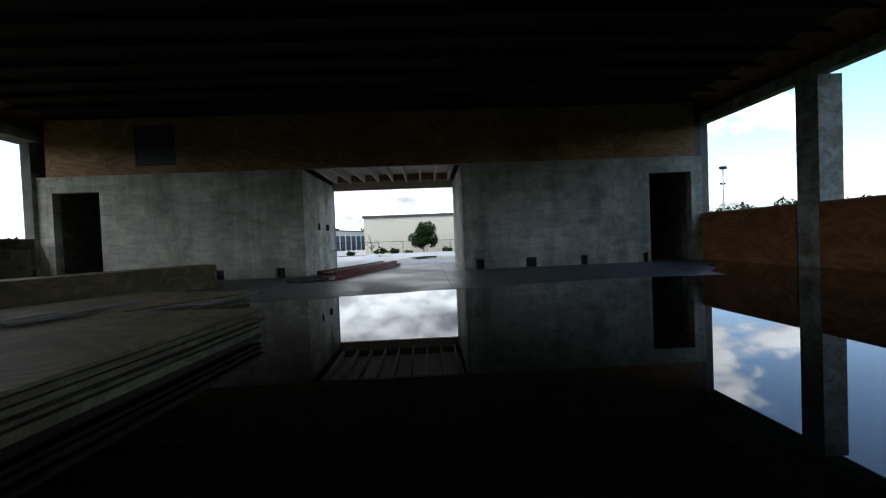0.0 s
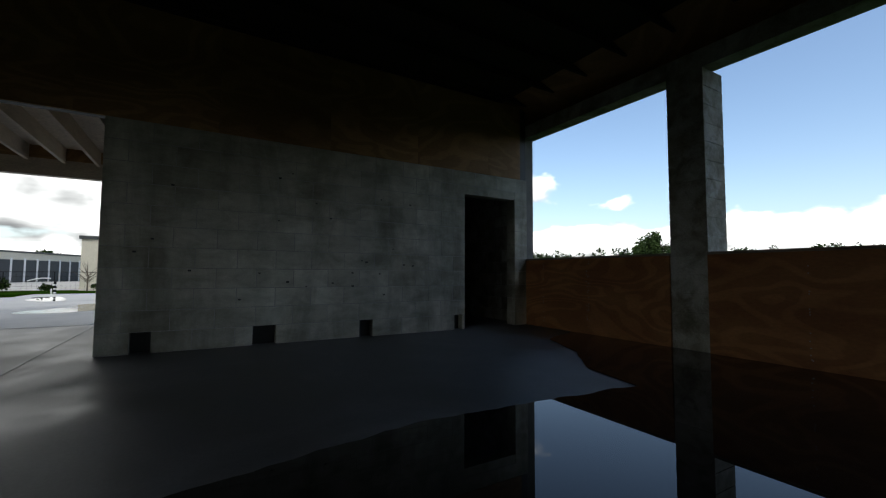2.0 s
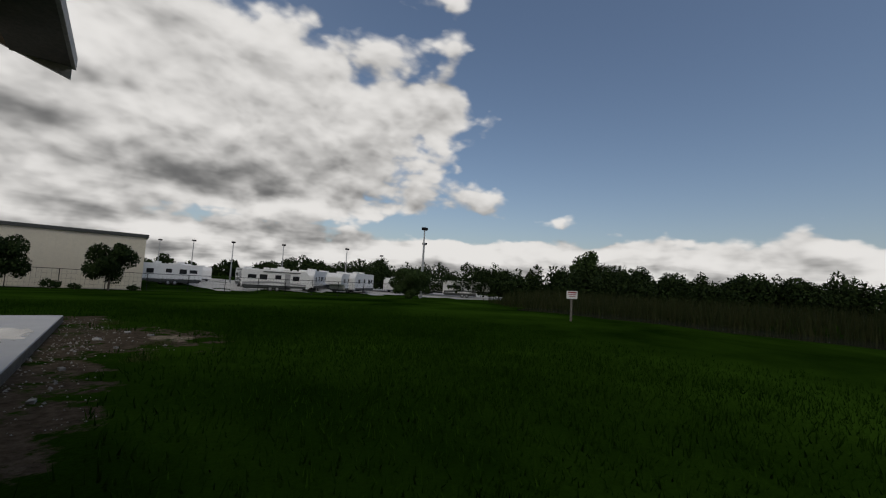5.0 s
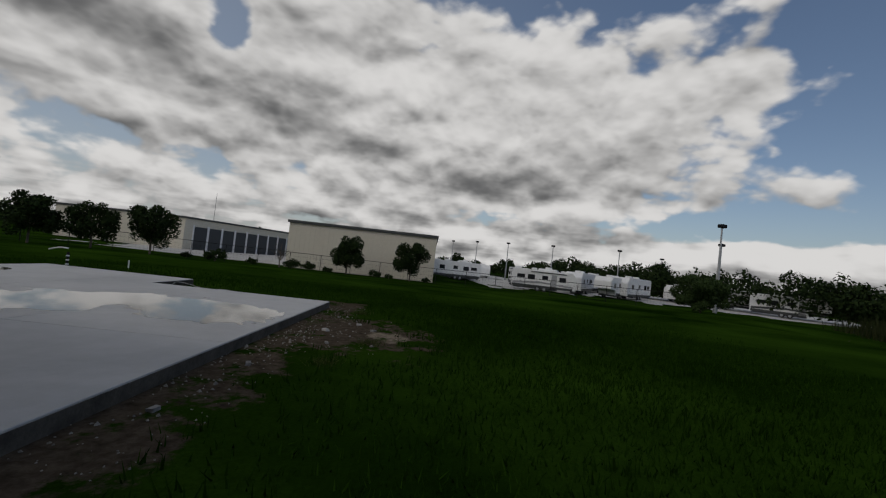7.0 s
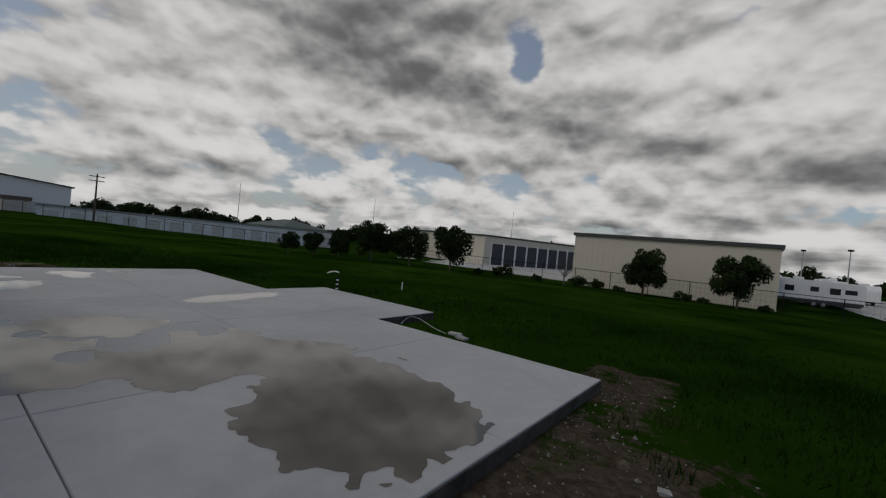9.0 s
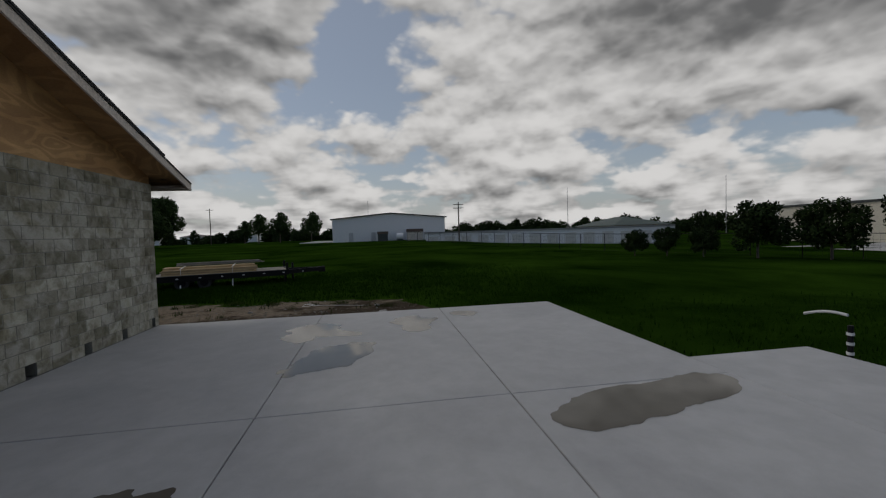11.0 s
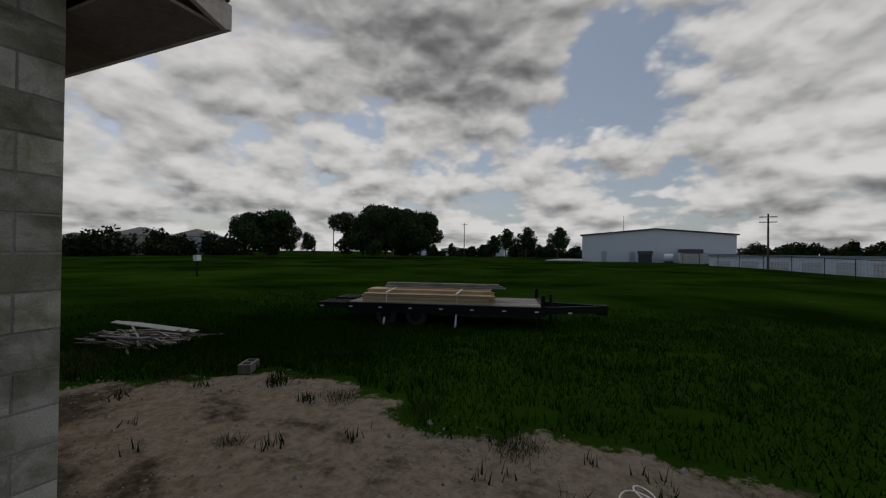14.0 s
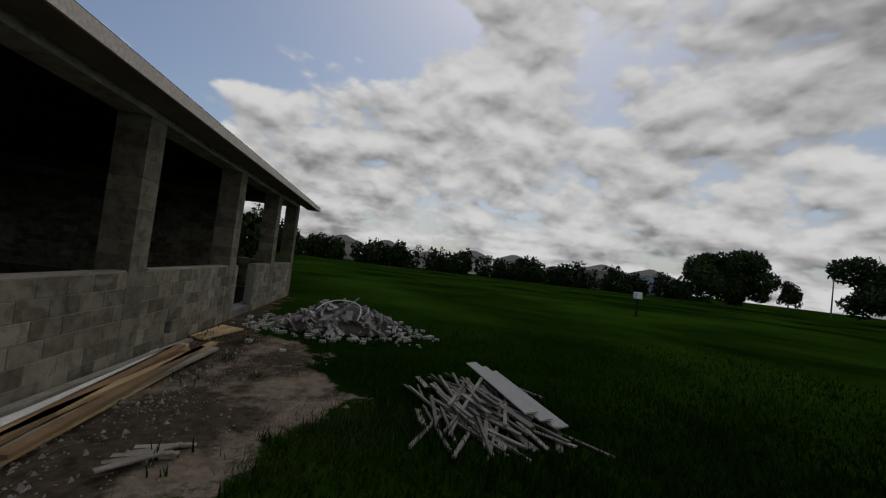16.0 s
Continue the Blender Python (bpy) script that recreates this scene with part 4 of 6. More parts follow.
def build_shed():
    b = thing("metal_hall", "white metal hall with a low gable roof", "building", at=(-95, 0, 0.3))
    bm = bmesh.new()
    out = [(-1.6, 0), (24.2, 0), (24.2, 5.2), (11.5, 6.3), (-1.6, 5.2)]
    f = [bm.verts.new((0, y, z)) for y, z in out]
    k = [bm.verts.new((-40, y, z)) for y, z in out]
    bm.faces.new(f), bm.faces.new(k[::-1])
    for i in range(5):
        j = (i + 1) % 5
        bm.faces.new((f[i], k[i], k[j], f[j]))
    part("wall", bm, WHITE, b)
    r = bmesh.new()
    for y0, z0, y1, z1 in ((-2.0, 5.15, 11.5, 6.32), (11.5, 6.32, 24.6, 5.15)):
        v = [r.verts.new((x, y, z + d)) for x in (0.4, -40.4) for y, z in ((y0, z0), (y1, z1)) for d in (0, 0.22)]
        for q in ((0, 1, 3, 2), (4, 6, 7, 5), (0, 4, 5, 1), (2, 3, 7, 6), (1, 5, 7, 3), (0, 2, 6, 4)):
            r.faces.new([v[i] for i in q])
    part("roof", r, DARKTRIM, b, "dark gable roof")
    for y0, y1 in ((2.0, 3.0), (7.0, 8.0)):
        part("door", box(0.02, y0, 0, 0.08, y1, 2.1), plain("grey_door", (0.5, 0.5, 0.5)) if y0 < 3 else bpy.data.materials["grey_door"], b)
    for y, w, h, m, lab in ((9.6, 2.2, 2.2, DARKTRIM, "dark green garden shed beside the hall"), (16.8, 3.4, 2.6, plain("cream_shed", (0.6, 0.55, 0.47)), "small cream shed with a brown roof")):
        s = thing("garden_shed", lab, "shed", at=(-92.5, y, 0.3))
        part("body", box(-1, -w / 2, 0, 1, w / 2, h * 0.75), m, s)
        part("roof", box(-1.15, -w / 2 - 0.15, h * 0.75, 1.15, w / 2 + 0.15, h), plain("brown_roof", (0.12, 0.08, 0.06)), s, "brown roof")
    t = thing("tank", "white storage tank on a stand", "tank", at=(-92.5, 13.4, 0.3))
    part("body", cyl((0, -0.7, 1.0), (0, 0.7, 1.0), 0.75, None, 14), WHITE, t)
    part("stand", box(-0.5, -0.7, 0, 0.5, 0.7, 0.4), DARKTRIM, t)
    path = box(-125, -9, 0.1, -95.5, -1.8, 0.47)
    solo("driveway", path, ROADWAY, "pale concrete driveway beside the hall", "driveway", "", "structure")


# ---- trees ----
def leaf_mesh(name, lobes, count, size, material, seed):
    """A crown of many small leaf clumps scattered in lumpy lobes (centre, radius)."""
    rng = np.random.default_rng(seed)
    vol = np.array([r[0] * r[1] * r[2] for _, r in lobes])
    pick = rng.choice(len(lobes), count, p=vol / vol.sum())
    d = rng.normal(size=(count, 3))
    d /= np.linalg.norm(d, axis=1)[:, None]
    rad = rng.uniform(0.35, 1.0, count) ** 0.45 * rng.uniform(0.86, 1.1, count)
    cen = np.array([c for c, _ in lobes])[pick]
    ext = np.array([r for _, r in lobes])[pick]
    pos = cen + d * ext * rad[:, None]
    a = rng.normal(size=(count, 3))
    a /= np.linalg.norm(a, axis=1)[:, None]
    b = np.cross(a, d + 0.3 * rng.normal(size=(count, 3)))
    b /= np.linalg.norm(b, axis=1)[:, None] + 1e-9
    s = size * rng.uniform(0.6, 1.4, count)[:, None]
    quad = np.stack([pos - a * s, pos + b * s * 0.55, pos + a * s, pos - b * s * 0.55], 1).reshape(-1, 3)
    me = bpy.data.meshes.new(name)
    me.from_pydata(quad.tolist(), [], [(4 * i, 4 * i + 1, 4 * i + 2, 4 * i + 3) for i in range(count)])
    me.materials.append(material)
    return me


def trunk_mesh(height, radius, limbs, seed, spread):
    rng = random.Random(seed)
    bm = bmesh.new()
    cyl_into(bm, (0, 0, -0.15), (0.04, 0, height * 0.5), radius, radius * 0.75, 8)
    cyl_into(bm, (0.04, 0, height * 0.5), (0, 0.05, height * 0.8), radius * 0.75, radius * 0.35, 8)
    for k in range(limbs):
        a = 2 * math.pi * k / limbs + rng.uniform(-0.4, 0.4)
        z0 = height * rng.uniform(0.3, 0.55)
        e = (math.cos(a) * spread * rng.uniform(0.5, 0.8), math.sin(a) * spread * rng.uniform(0.5, 0.8), height * rng.uniform(0.6, 0.9))
        cyl_into(bm, (0, 0, z0), e, radius * 0.4, radius * 0.12, 6)
    return mesh_of(bm, "trunk", BARK)


def lumpy(rx, rz, z, n, seed, squash=1.0):
    rng = random.Random(seed)
    lobes = [((0, 0, z), (rx * 0.64, rx * 0.64, rz * 0.74))]
    for _ in range(n):
        a, e = rng.uniform(0, 2 * math.pi), rng.uniform(-0.75, 0.9)
        k = math.sqrt(max(0.05, 1 - e * e))
        s = rng.uniform(0.2, 0.42)
        lobes.append(((math.cos(a) * k * rx * 0.82, math.sin(a) * k * rx * 0.82 * squash, z + e * rz * 0.86), (rx * s, rx * s, rz * s)))
    return lobes


tree_kinds = {}


def tree_kind(key, height, rx, crown_low, count, size, material, seed, limbs=6):
    rz = (height - crown_low) / 2
    tree_kinds[key] = (trunk_mesh(height, max(0.08, height * 0.022), limbs, seed, rx), leaf_mesh("crown", lumpy(rx, rz, crown_low + rz, 21, seed), count, size, material, seed))


def tree(key, label, x, y, scale=1.0, turn=0.0, group="", z=None):
    t = thing("tree", label, "tree", group)
    t.matrix_world = pose(x, y, ground_height(x, y) if z is None else z, 0, 0, turn) @ Matrix.Scale(scale, 4)
    a, b = tree_kinds[key]
    shared("trunk", a, t, Matrix()), shared("crown", b, t, Matrix())
    return t


def build_trees():
    tree_kind("round_a", 4.7, 2.1, 0.55, 6000, 0.13, LEAF, 3)
    tree_kind("round_b", 4.6, 1.95, 0.5, 5600, 0.13, LEAF, 8)
    tree_kind("oak", 11.2, 7.4, -0.4, 20000, 0.3, OAKLEAF, 5, 9)
    tree_kind("tall", 9.0, 3.2, 1.6, 2600, 0.32, OAKLEAF, 11)
    tree_kind("bush", 1.1, 0.9, 0.0, 700, 0.11, LEAF, 14, 4)
    row = "ornamental trees along the fence"
    lab = "small rounded dark green ornamental tree by the fence"
    for k, (x, y, s) in enumerate(((-30.2, 29.4, 0.5), (-28.9, 31.4, 0.5), (-27.4, 33.4, 0.55), (-25.2, 36.0, 0.9), (-22.3, 38.8, 0.95), (-18.9, 41.6, 1.0), (-1.3, 48.6, 1.02), (6.0, 48.6, 0.95))):
        tree("round_a" if k % 2 else "round_b", lab, x, y, s, 47 * k, row)
    for k, (x, y, s) in enumerate(((-14.2, 44.6, 1.2), (-7.2, 47.6, 1.0), (-5.4, 47.9, 0.9), (-11.0, 46, 0.7), (-3.4, 48.3, 0.6), (2.0, 48.8, 0.8), (3.6, 48.9, 0.55), (7.9, 49.0, 0.6), (-16.5, 43.5, 0.6))):
        t = tree("bush", "low clipped dark green bush by the fence", x, y, s, 31 * k, "bushes along the fence")
        t.name, t["category"] = "bush", "bush"
    # bare little tree
    bm = bmesh.new()
    rng = random.Random(4)
    for k in range(26):
        a = rng.uniform(0, 6.28)
        z0 = rng.uniform(0.7, 1.6)
        cyl_into(bm, (0, 0, z0), (math.cos(a) * rng.uniform(0.6, 1.3), math.sin(a) * rng.uniform(0.6, 1.3), z0 + rng.uniform(0.6, 1.6)), 0.025, 0.006, 5)
    cyl_into(bm, (0, 0, -0.1), (0, 0, 1.7), 0.07, 0.04, 7)
    bm.transform(Matrix.Translation((-8.3, 46.8, ground_height(-8.3, 46.8))))
    solo("bare_tree", bm, BARK, "small leafless tree with thin twigs", "tree")
    # big bush at the edge of the vehicle yard
    t = tree("oak", "large dark green bush at the edge of the vehicle yard", 36.5, 43.0, 0.35, 20)
    t.name, t["category"] = "bush", "bush"
    # oaks in the west field
    for x, y, s, u in ((-74.2, -64.5, 0.9, 0), (-89.8, -50.2, 1.02, 80), (-87.7, -42.9, 1.08, 150), (-94, -39.6, 0.95, 30)):
        tree("oak", "large dark spreading oak in the field", x, y, s, u, "field oaks")
    tree("tall", "slender dark tree beside the oaks", -82.0, -60, 0.6, 10, "field oaks")
    for x, y, s in ((-120, -24, 0.85), (-123, -19, 0.9), (-124, -10.5, 0.9), (-128, -30, 0.7)):
        tree("tall", "leafy tree beyond the hall", x, y, s, 30 * s, "trees beyond the hall")
    # tree belts on the horizon
    belts = ((36, 116, 100, 12, 110, 5.8, 61), (90, 60, 108, -20, 80, 7.2, 62), (108, -20, 95, -90, 70, 12.5, 63), (95, -90, 20, -125, 70, 12.0, 64),
             (-160, 40, -120, 120, 40, 6.0, 65), (-120, 120, 40, 160, 60, 6.0, 66), (-150, -70, -170, 40, 40, 5.5, 67), (20, -118, -96, -97, 78, 6.6, 68), (5, -47, 62, -40, 34, 9.5, 69))
    for x0, y0, x1, y1, n, h, seed in belts:
        rng = random.Random(seed)
        lobes = []
        for k in range(n):
            f = (k + rng.uniform(-0.3, 0.3)) / (n - 1)
            hh = h * rng.uniform(0.6, 1.2)
            x, y = x0 + (x1 - x0) * f + rng.uniform(-4, 4), y0 + (y1 - y0) * f + rng.uniform(-4, 4)
            g = -0.6
            r = rng.uniform(1.8, 3.6)
            lobes.append(((x, y, g + hh * 0.42), (r, r, hh * 0.46)))
            lobes.append(((x + rng.uniform(-2, 2), y + rng.uniform(-2, 2), g + hh * 0.78), (r * 0.55, r * 0.55, hh * 0.24)))
        me = leaf_mesh("tree_belt", lobes, 70000 if seed < 63 else 30000, 0.3 if seed < 63 else 0.44, LEAF, seed)
        tagged(new("tree_belt", me), "belt of dark green trees on the horizon", "trees", "", "stuff")
    tree("tall", "tall round-headed tree standing over the belt", 90, 52, 1.25, 0)


# ---- houses behind the field ----
def build_houses():
    rng = random.Random(9)
    for x, y, w in ((-172, -78, 12), (-176, -62, 9), (-181, -46, 14), (-186, -27, 8)):
        b = thing("low_house", "low white building far across the field", "building", "low buildings across the field", at=(x, y, 0.2), turn=rng.uniform(-10, 10))
        part("wall", box(-4, -w / 2, 0, 4, w / 2, 3.0), WHITE, b)
        part("roof", hip_roof(4.4, w / 2 + 0.4, 3.0, 1.1), ROOFTILE, b, "grey low roof")
    for k, (x, y) in enumerate(((14, -136), (0, -137), (-14, -136), (-28, -134), (-42, -131), (-55, -127), (-67, -121), (-79, -115), (-90, -108))):
        h = 5.4 if k % 3 else 3.4
        b = thing("house", "beige stucco house with a grey hipped roof" if k % 2 else "pale two-storey house with a grey hipped roof", "house", "houses behind the field", at=(x, y, 0.0), turn=rng.uniform(-8, 8) + max(0, k - 4) * 5)
        part("wall", box(-5.5, -4.5, 0, 5.5, 4.5, h), STUCCO if k % 2 else WHITE, b)
        part("roof", hip_roof(6.1, 5.1, h, 2.3), ROOFTILE, b, "grey shingle roof")
        for x0 in (-4.2, -1.2, 2.2):
            for z0 in ((0.9, 3.5) if h > 4 else (0.9,)):
                w = part("window", box(x0 - 0.1, 4.44, z0 - 0.1, x0 + 1.5, 4.52, z0 + 1.3), WHITE, b)
                part("pane", box(x0, 4.525, z0, x0 + 1.4, 4.54, z0 + 1.2), GLASS, w)


# ---- recreational vehicles ----
def build_camper(length=9.0, height=2.9, kind=0):
    c = thing("camper", ("white travel trailer with dark windows and grey stripes", "white fifth-wheel camper with dark swooshes", "white and black motorhome with dark swooshes")[kind], "camper", "campers in the yard")
    bm = bmesh.new()
    nose = 0.9 if kind == 0 else 1.5
    out = [(0, 0.55), (length, 0.55), (length, height * 0.75), (length - nose * 0.6, height), (0.25, height), (0, height - 0.2)]
    if kind == 1:
        out = [(0, 0.55), (length - 2.4, 0.55), (length - 2.3, 1.35), (length, 1.35), (length, height * 0.8), (length - 0.7, height), (0.2, height), (0, height - 0.2)]
    f = [bm.verts.new((x, 0, z)) for x, z in out]
    k = [bm.verts.new((x, 2.45, z)) for x, z in out]
    bm.faces.new(f), bm.faces.new(k[::-1])
    for i in range(len(out)):
        j = (i + 1) % len(out)
        bm.faces.new((f[i], k[i], k[j], f[j]))
    bmesh.ops.bevel(bm, geom=list(bm.edges), offset=0.08, segments=2, affect="EDGES")
    body = part("body", bm, WHITE, c)
    for x0, x1, z0, z1 in ((0.8, 1.9, 1.75, 2.25), (2.3, 3.3, 1.6, 2.3), (length * 0.48, length * 0.48 + 0.8, 1.75, 2.3), (length * 0.74, length * 0.74 + 0.9, 1.6, 2.25)):
        part("window", box(x0, -0.02, z0, x1, 0.01, z1), GLASS, c, "dark tinted window")
        part("window", box(x0, 2.44, z0, x1, 2.47, z1), GLASS, c, "dark tinted window")
    part("door", box(length * 0.62, -0.03, 0.62, length * 0.62 + 0.75, 0.005, 2.5), plain("grey_stripe", (0.35, 0.35, 0.36)) if "grey_stripe" not in bpy.data.materials else bpy.data.materials["grey_stripe"], c)
    s = bmesh.new()
    m = (Vector((0.2, -0.025, 1.0)), Vector((length * 0.45, -0.025, 1.3)), Vector((length * 0.95, -0.025, 1.0)))
    beam_into(s, m[0], m[1], 0.03, 0.3), beam_into(s, m[1], m[2], 0.03, 0.22)
    part("stripe", s, DARKTRIM if kind else bpy.data.materials["grey_stripe"], c, "dark swoosh stripe")
    band = length - (2.6 if kind == 1 else 0.5)
    part("lower_band", box(0.15, -0.03, 0.52, band, -0.002, 0.84), DARKTRIM, c, "dark lower side band")
    part("lower_band", box(0.15, 2.452, 0.52, band, 2.48, 0.84), DARKTRIM, c, "dark lower side band")
    part("awning", cyl((length * 0.3, -0.07, height - 0.28), (length * 0.85, -0.07, height - 0.28), 0.06, None, 8), DARKTRIM, c, "rolled dark awning")
    part("skirt", box(0.3, 0.1, 0.32, length * 0.72, 2.35, 0.55), DARKTRIM, c)
    for x in (length * 0.42, length * 0.42 + 0.9):
        for y in (0.12, 2.33):
            wheel = part("wheel", cyl((x, y - 0.11, 0.36), (x, y + 0.11, 0.36), 0.36, None, 16), TYRE, c)
            part("rim", cyl((x, y - 0.12, 0.36), (x, y + 0.12, 0.36), 0.2, None, 12), STEEL, wheel)
    for x in (length * 0.3, length * 0.6):
        part("roof_unit", box(x, 0.8, height, x + 0.8, 1.6, height + 0.28, 0.05), WHITE, c, "white air conditioner")
    part("tongue", beam_into(bmesh.new(), (length, 1.2, 0.5), (length + 1.1, 1.2, 0.5), 0.12, 0.12), BLACKMETAL, c)
    return c


def between(a, b, length):
    """A pose that lays a thing of that length from a to b."""
    a, b = Vector(a), Vector(b)
    turn = math.degrees(math.atan2(b.y - a.y, b.x - a.x))
    return pose(a.x, a.y, a.z, 0, 0, turn) @ Matrix.Scale((b - a).length / length, 4)


def build_yard():
    base = -1.42
    yard = prism_into(bmesh.new(), [(17, 60), (40, 50), (72, 56), (90, 80), (40, 150), (12, 140)], base - 0.3, base + 0.06)
    solo("vehicle_yard", yard, ROADWAY, "pale gravel yard full of parked campers", "yard", "", "structure")
    z = base + 0.06
    first = build_camper(9.0, 3.0, 0)
    first.matrix_world = between((20.8, 64.3, z), (31.2, 61.4, z), 10.1)
    second = build_camper(9.0, 3.1, 1)
    second.matrix_world = between((60.2, 66.6, z), (67.6, 60.2, z), 9.0)
    third = build_camper(10.5, 3.2, 2)
    third.matrix_world = between((52.5, 73, z), (63.5, 69, z), 10.5)
    far = ((first, 16.5, 78, 200), (second, 14.0, 86, 265), (first, 12.8, 98, 280), (second, 24, 84, 265), (third, 30, 80, 250), (third, 36, 78, 240), (second, 40, 72, 230), (third, 46, 76, 225),
           (first, 20, 110, 270), (first, 30, 104, 262), (second, 38, 98, 255), (first, 52, 92, 240), (third, 44, 90, 232), (first, 60, 86, 225), (second, 8.0, 125, 280), (first, 3.5, 132, 280))
    for src, x, y, turn in far:
        copy_thing(src, pose(x, y, z, 0, 0, turn))
    # floodlight masts
    mast = thing("floodlight_mast", "tall grey floodlight mast in the vehicle yard", "lamp post", "floodlight masts")
    part("pole", cyl((0, 0, 0), (0, 0, 11.4), 0.16, 0.1, 12), STEEL, mast)
    part("sleeve", cyl((0, 0, 0), (0, 0, 5.2), 0.23, 0.2, 12), STEEL, mast)
    part("lamp_head", box(-0.5, -0.35, 11.3, 0.45, 0.35, 11.75, 0.06), BLACKMETAL, mast, "dark lamp head")
    mast.matrix_world = pose(45.2, 53.2, -1.5, 0, 0, 200)
    copy_thing(mast, pose(50.5, 60.5, -1.5, 0, 0, 200) @ Matrix.Scale(0.86, 4))
    for x, y in ((48, 88), (36, 96), (27, 104), (20, 112), (14, 122), (64, 100)):
        copy_thing(mast, pose(x, y, -1.5, 0, 0, 190) @ Matrix.Scale(0.82, 4))


# ---- fence, poles, sign, pond ----
def build_fence():
    fence = thing("fence", "black chain-link fence with thin posts", "fence", "", "structure")
    pts = [(-78, 14), (-60, 24), (-36, 33), (-14, 46.3), (9, 50.2), (20, 51.5), (34, 44.5)]
    wires = bmesh.new()
    for (x0, y0), (x1, y1) in zip(pts, pts[1:]):
        n = max(2, int(math.hypot(x1 - x0, y1 - y0) / 3.0))
        for k in range(n):
            xa, ya = x0 + (x1 - x0) * k / n, y0 + (y1 - y0) * k / n
            xb, yb = x0 + (x1 - x0) * (k + 1) / n, y0 + (y1 - y0) * (k + 1) / n
            ga, gb = ground_height(xa, ya), ground_height(xb, yb)
            part("post", cyl((xa, ya, ga - 0.1), (xa, ya, ga + 1.85), 0.035, None, 6), BLACKMETAL, fence)
            cyl_into(wires, (xa, ya, ga + 1.82), (xb, yb, gb + 1.82), 0.028, None, 5)
            for h in (0.1, 0.5, 0.95, 1.4):
                cyl_into(wires, (xa, ya, ga + h), (xb, yb, gb + h), 0.006, None, 4)
            m = 10
            for q in range(m):
                s = (q + 0.5) / m
                x, y, g = xa + (xb - xa) * s, ya + (yb - ya) * s, ga + (gb - ga) * s
                cyl_into(wires, (x, y, g), (x, y, g + 1.8), 0.005, None, 4)
    part("mesh", wires, BLACKMETAL, fence)


def build_poles():
    for x, y, h, arms in ((-76.8, 23.9, 7.6, 2), (-130, -40, 11, 1), (-120, -60, 12, 1), (-105, 60, 13, 0), (-90, 95, 14, 0), (-60, 130, 15, 0), (-125, 6, 12, 0), (-110, -75, 11, 1)):
        p = thing("utility_pole", "wooden utility pole with cross-arms" if arms else "slender grey mast on the horizon", "pole", "poles")
        g = 0.0
        part("pole", cyl((x, y, g - 0.5), (x, y, g + h), 0.16 if arms else 0.1, 0.1 if arms else 0.05, 8), BARK if arms else STEEL, p)
        for k in range(arms):
            part("cross_arm", box(x - 0.06, y - 1.0, g + h - 0.5 - 0.7 * k, x + 0.06, y + 1.0, g + h - 0.38 - 0.7 * k), BARK, p)


def build_sign():
    x, y = 24.3, 10.6
    g = ground_height(x, y)
    s = thing("warning_sign", "small white warning sign with red writing on a wooden post", "sign", at=(x, y, g), turn=-35)
    part("post", box(-0.04, -0.04, -0.2, 0.04, 0.04, 1.4), OLDWOOD, s)
    b = part("board", box(-0.27, -0.075, 1.1, 0.27, -0.045, 1.48, 0.004), WHITE, s, "white board with red bars")
    for k, (w, h) in enumerate(((0.21, 0.06), (0.19, 0.03), (0.16, 0.03))):
        part("text_bar", box(-w, -0.082, 1.38 - k * 0.09, w, -0.0765, 1.38 - k * 0.09 + h), RED, b, "red bar of writing")


def build_pond():
    solo("pond", prism_into(bmesh.new(), [(32.0, -60), (45, -60), (46, 22), (41, 27), (35.5, 24)], -1.6, -0.6), POND, "dark pond with reedy banks", "pond", "", "structure")
    rng = np.random.default_rng(21)
    n = 26000
    t = rng.uniform(0, 1, n)
    y = -60 + 95 * t
    x = np.where(rng.uniform(size=n) < 0.82, 41.5 + rng.gamma(2.0, 3.0, n), 35.2 + rng.normal(0, 0.5, n))
    keep = (x > 41) | (rng.uniform(size=n) < 0.015)
    x, y = x[keep], y[keep]
    verts, faces = [], []
    for i, (a, b) in enumerate(zip(x, y)):
        h = rng.uniform(0.7, 1.7) if a > 40 else rng.uniform(0.15, 0.3)
        w, u = rng.uniform(0.02, 0.06), rng.uniform(0, 6.28)
        lean = rng.normal(0, 0.16, 2)
        z = -0.85 + max(0.0, min(1.0, (a - 43) / 5)) * 0.9
        verts += [(a - w * math.cos(u), b - w * math.sin(u), z), (a + w * math.cos(u), b + w * math.sin(u), z), (a + lean[0], b + lean[1], z + h)]
        faces.append((3 * i, 3 * i + 1, 3 * i + 2))
    me = bpy.data.meshes.new("reeds")
    me.from_pydata(verts, [], faces)
    me.materials.append(REED)
    tagged(new("reeds", me), "tall green and straw reeds on the pond bank", "reeds", "", "stuff")


def build_annex():
    """The eave of a neighbouring open pavilion east of the hall."""
    p = thing("pavilion", "narrow open canopy with a pale pointed roof and square posts", "canopy", at=(19.9, -7.25, 1.1))
    part("roof", hip_roof(0.5, 4.2, 3.95, 2.2), SHINGLE, p, "dark pointed roof")
    fb = bmesh.new()
    for x0, y0, x1, y1 in ((-0.55, -4.25, 0.55, -4.2), (-0.55, 4.2, 0.55, 4.25), (-0.55, -4.2, -0.5, 4.2), (0.5, -4.2, 0.55, 4.2)):
        box_into(fb, x0, y0, 3.8, x1, y1, 3.96)
    part("fascia", fb, FASCIA, p, "pale fascia")
    part("soffit", box(-0.5, -4.2, 3.83, 0.5, 4.2, 3.85), JOIST, p)
    for y in (-3.4, 1.6):
        part("post", box(-0.12, y - 0.12, -1.3, 0.12, y + 0.12, 3.83), FASCIA, p)


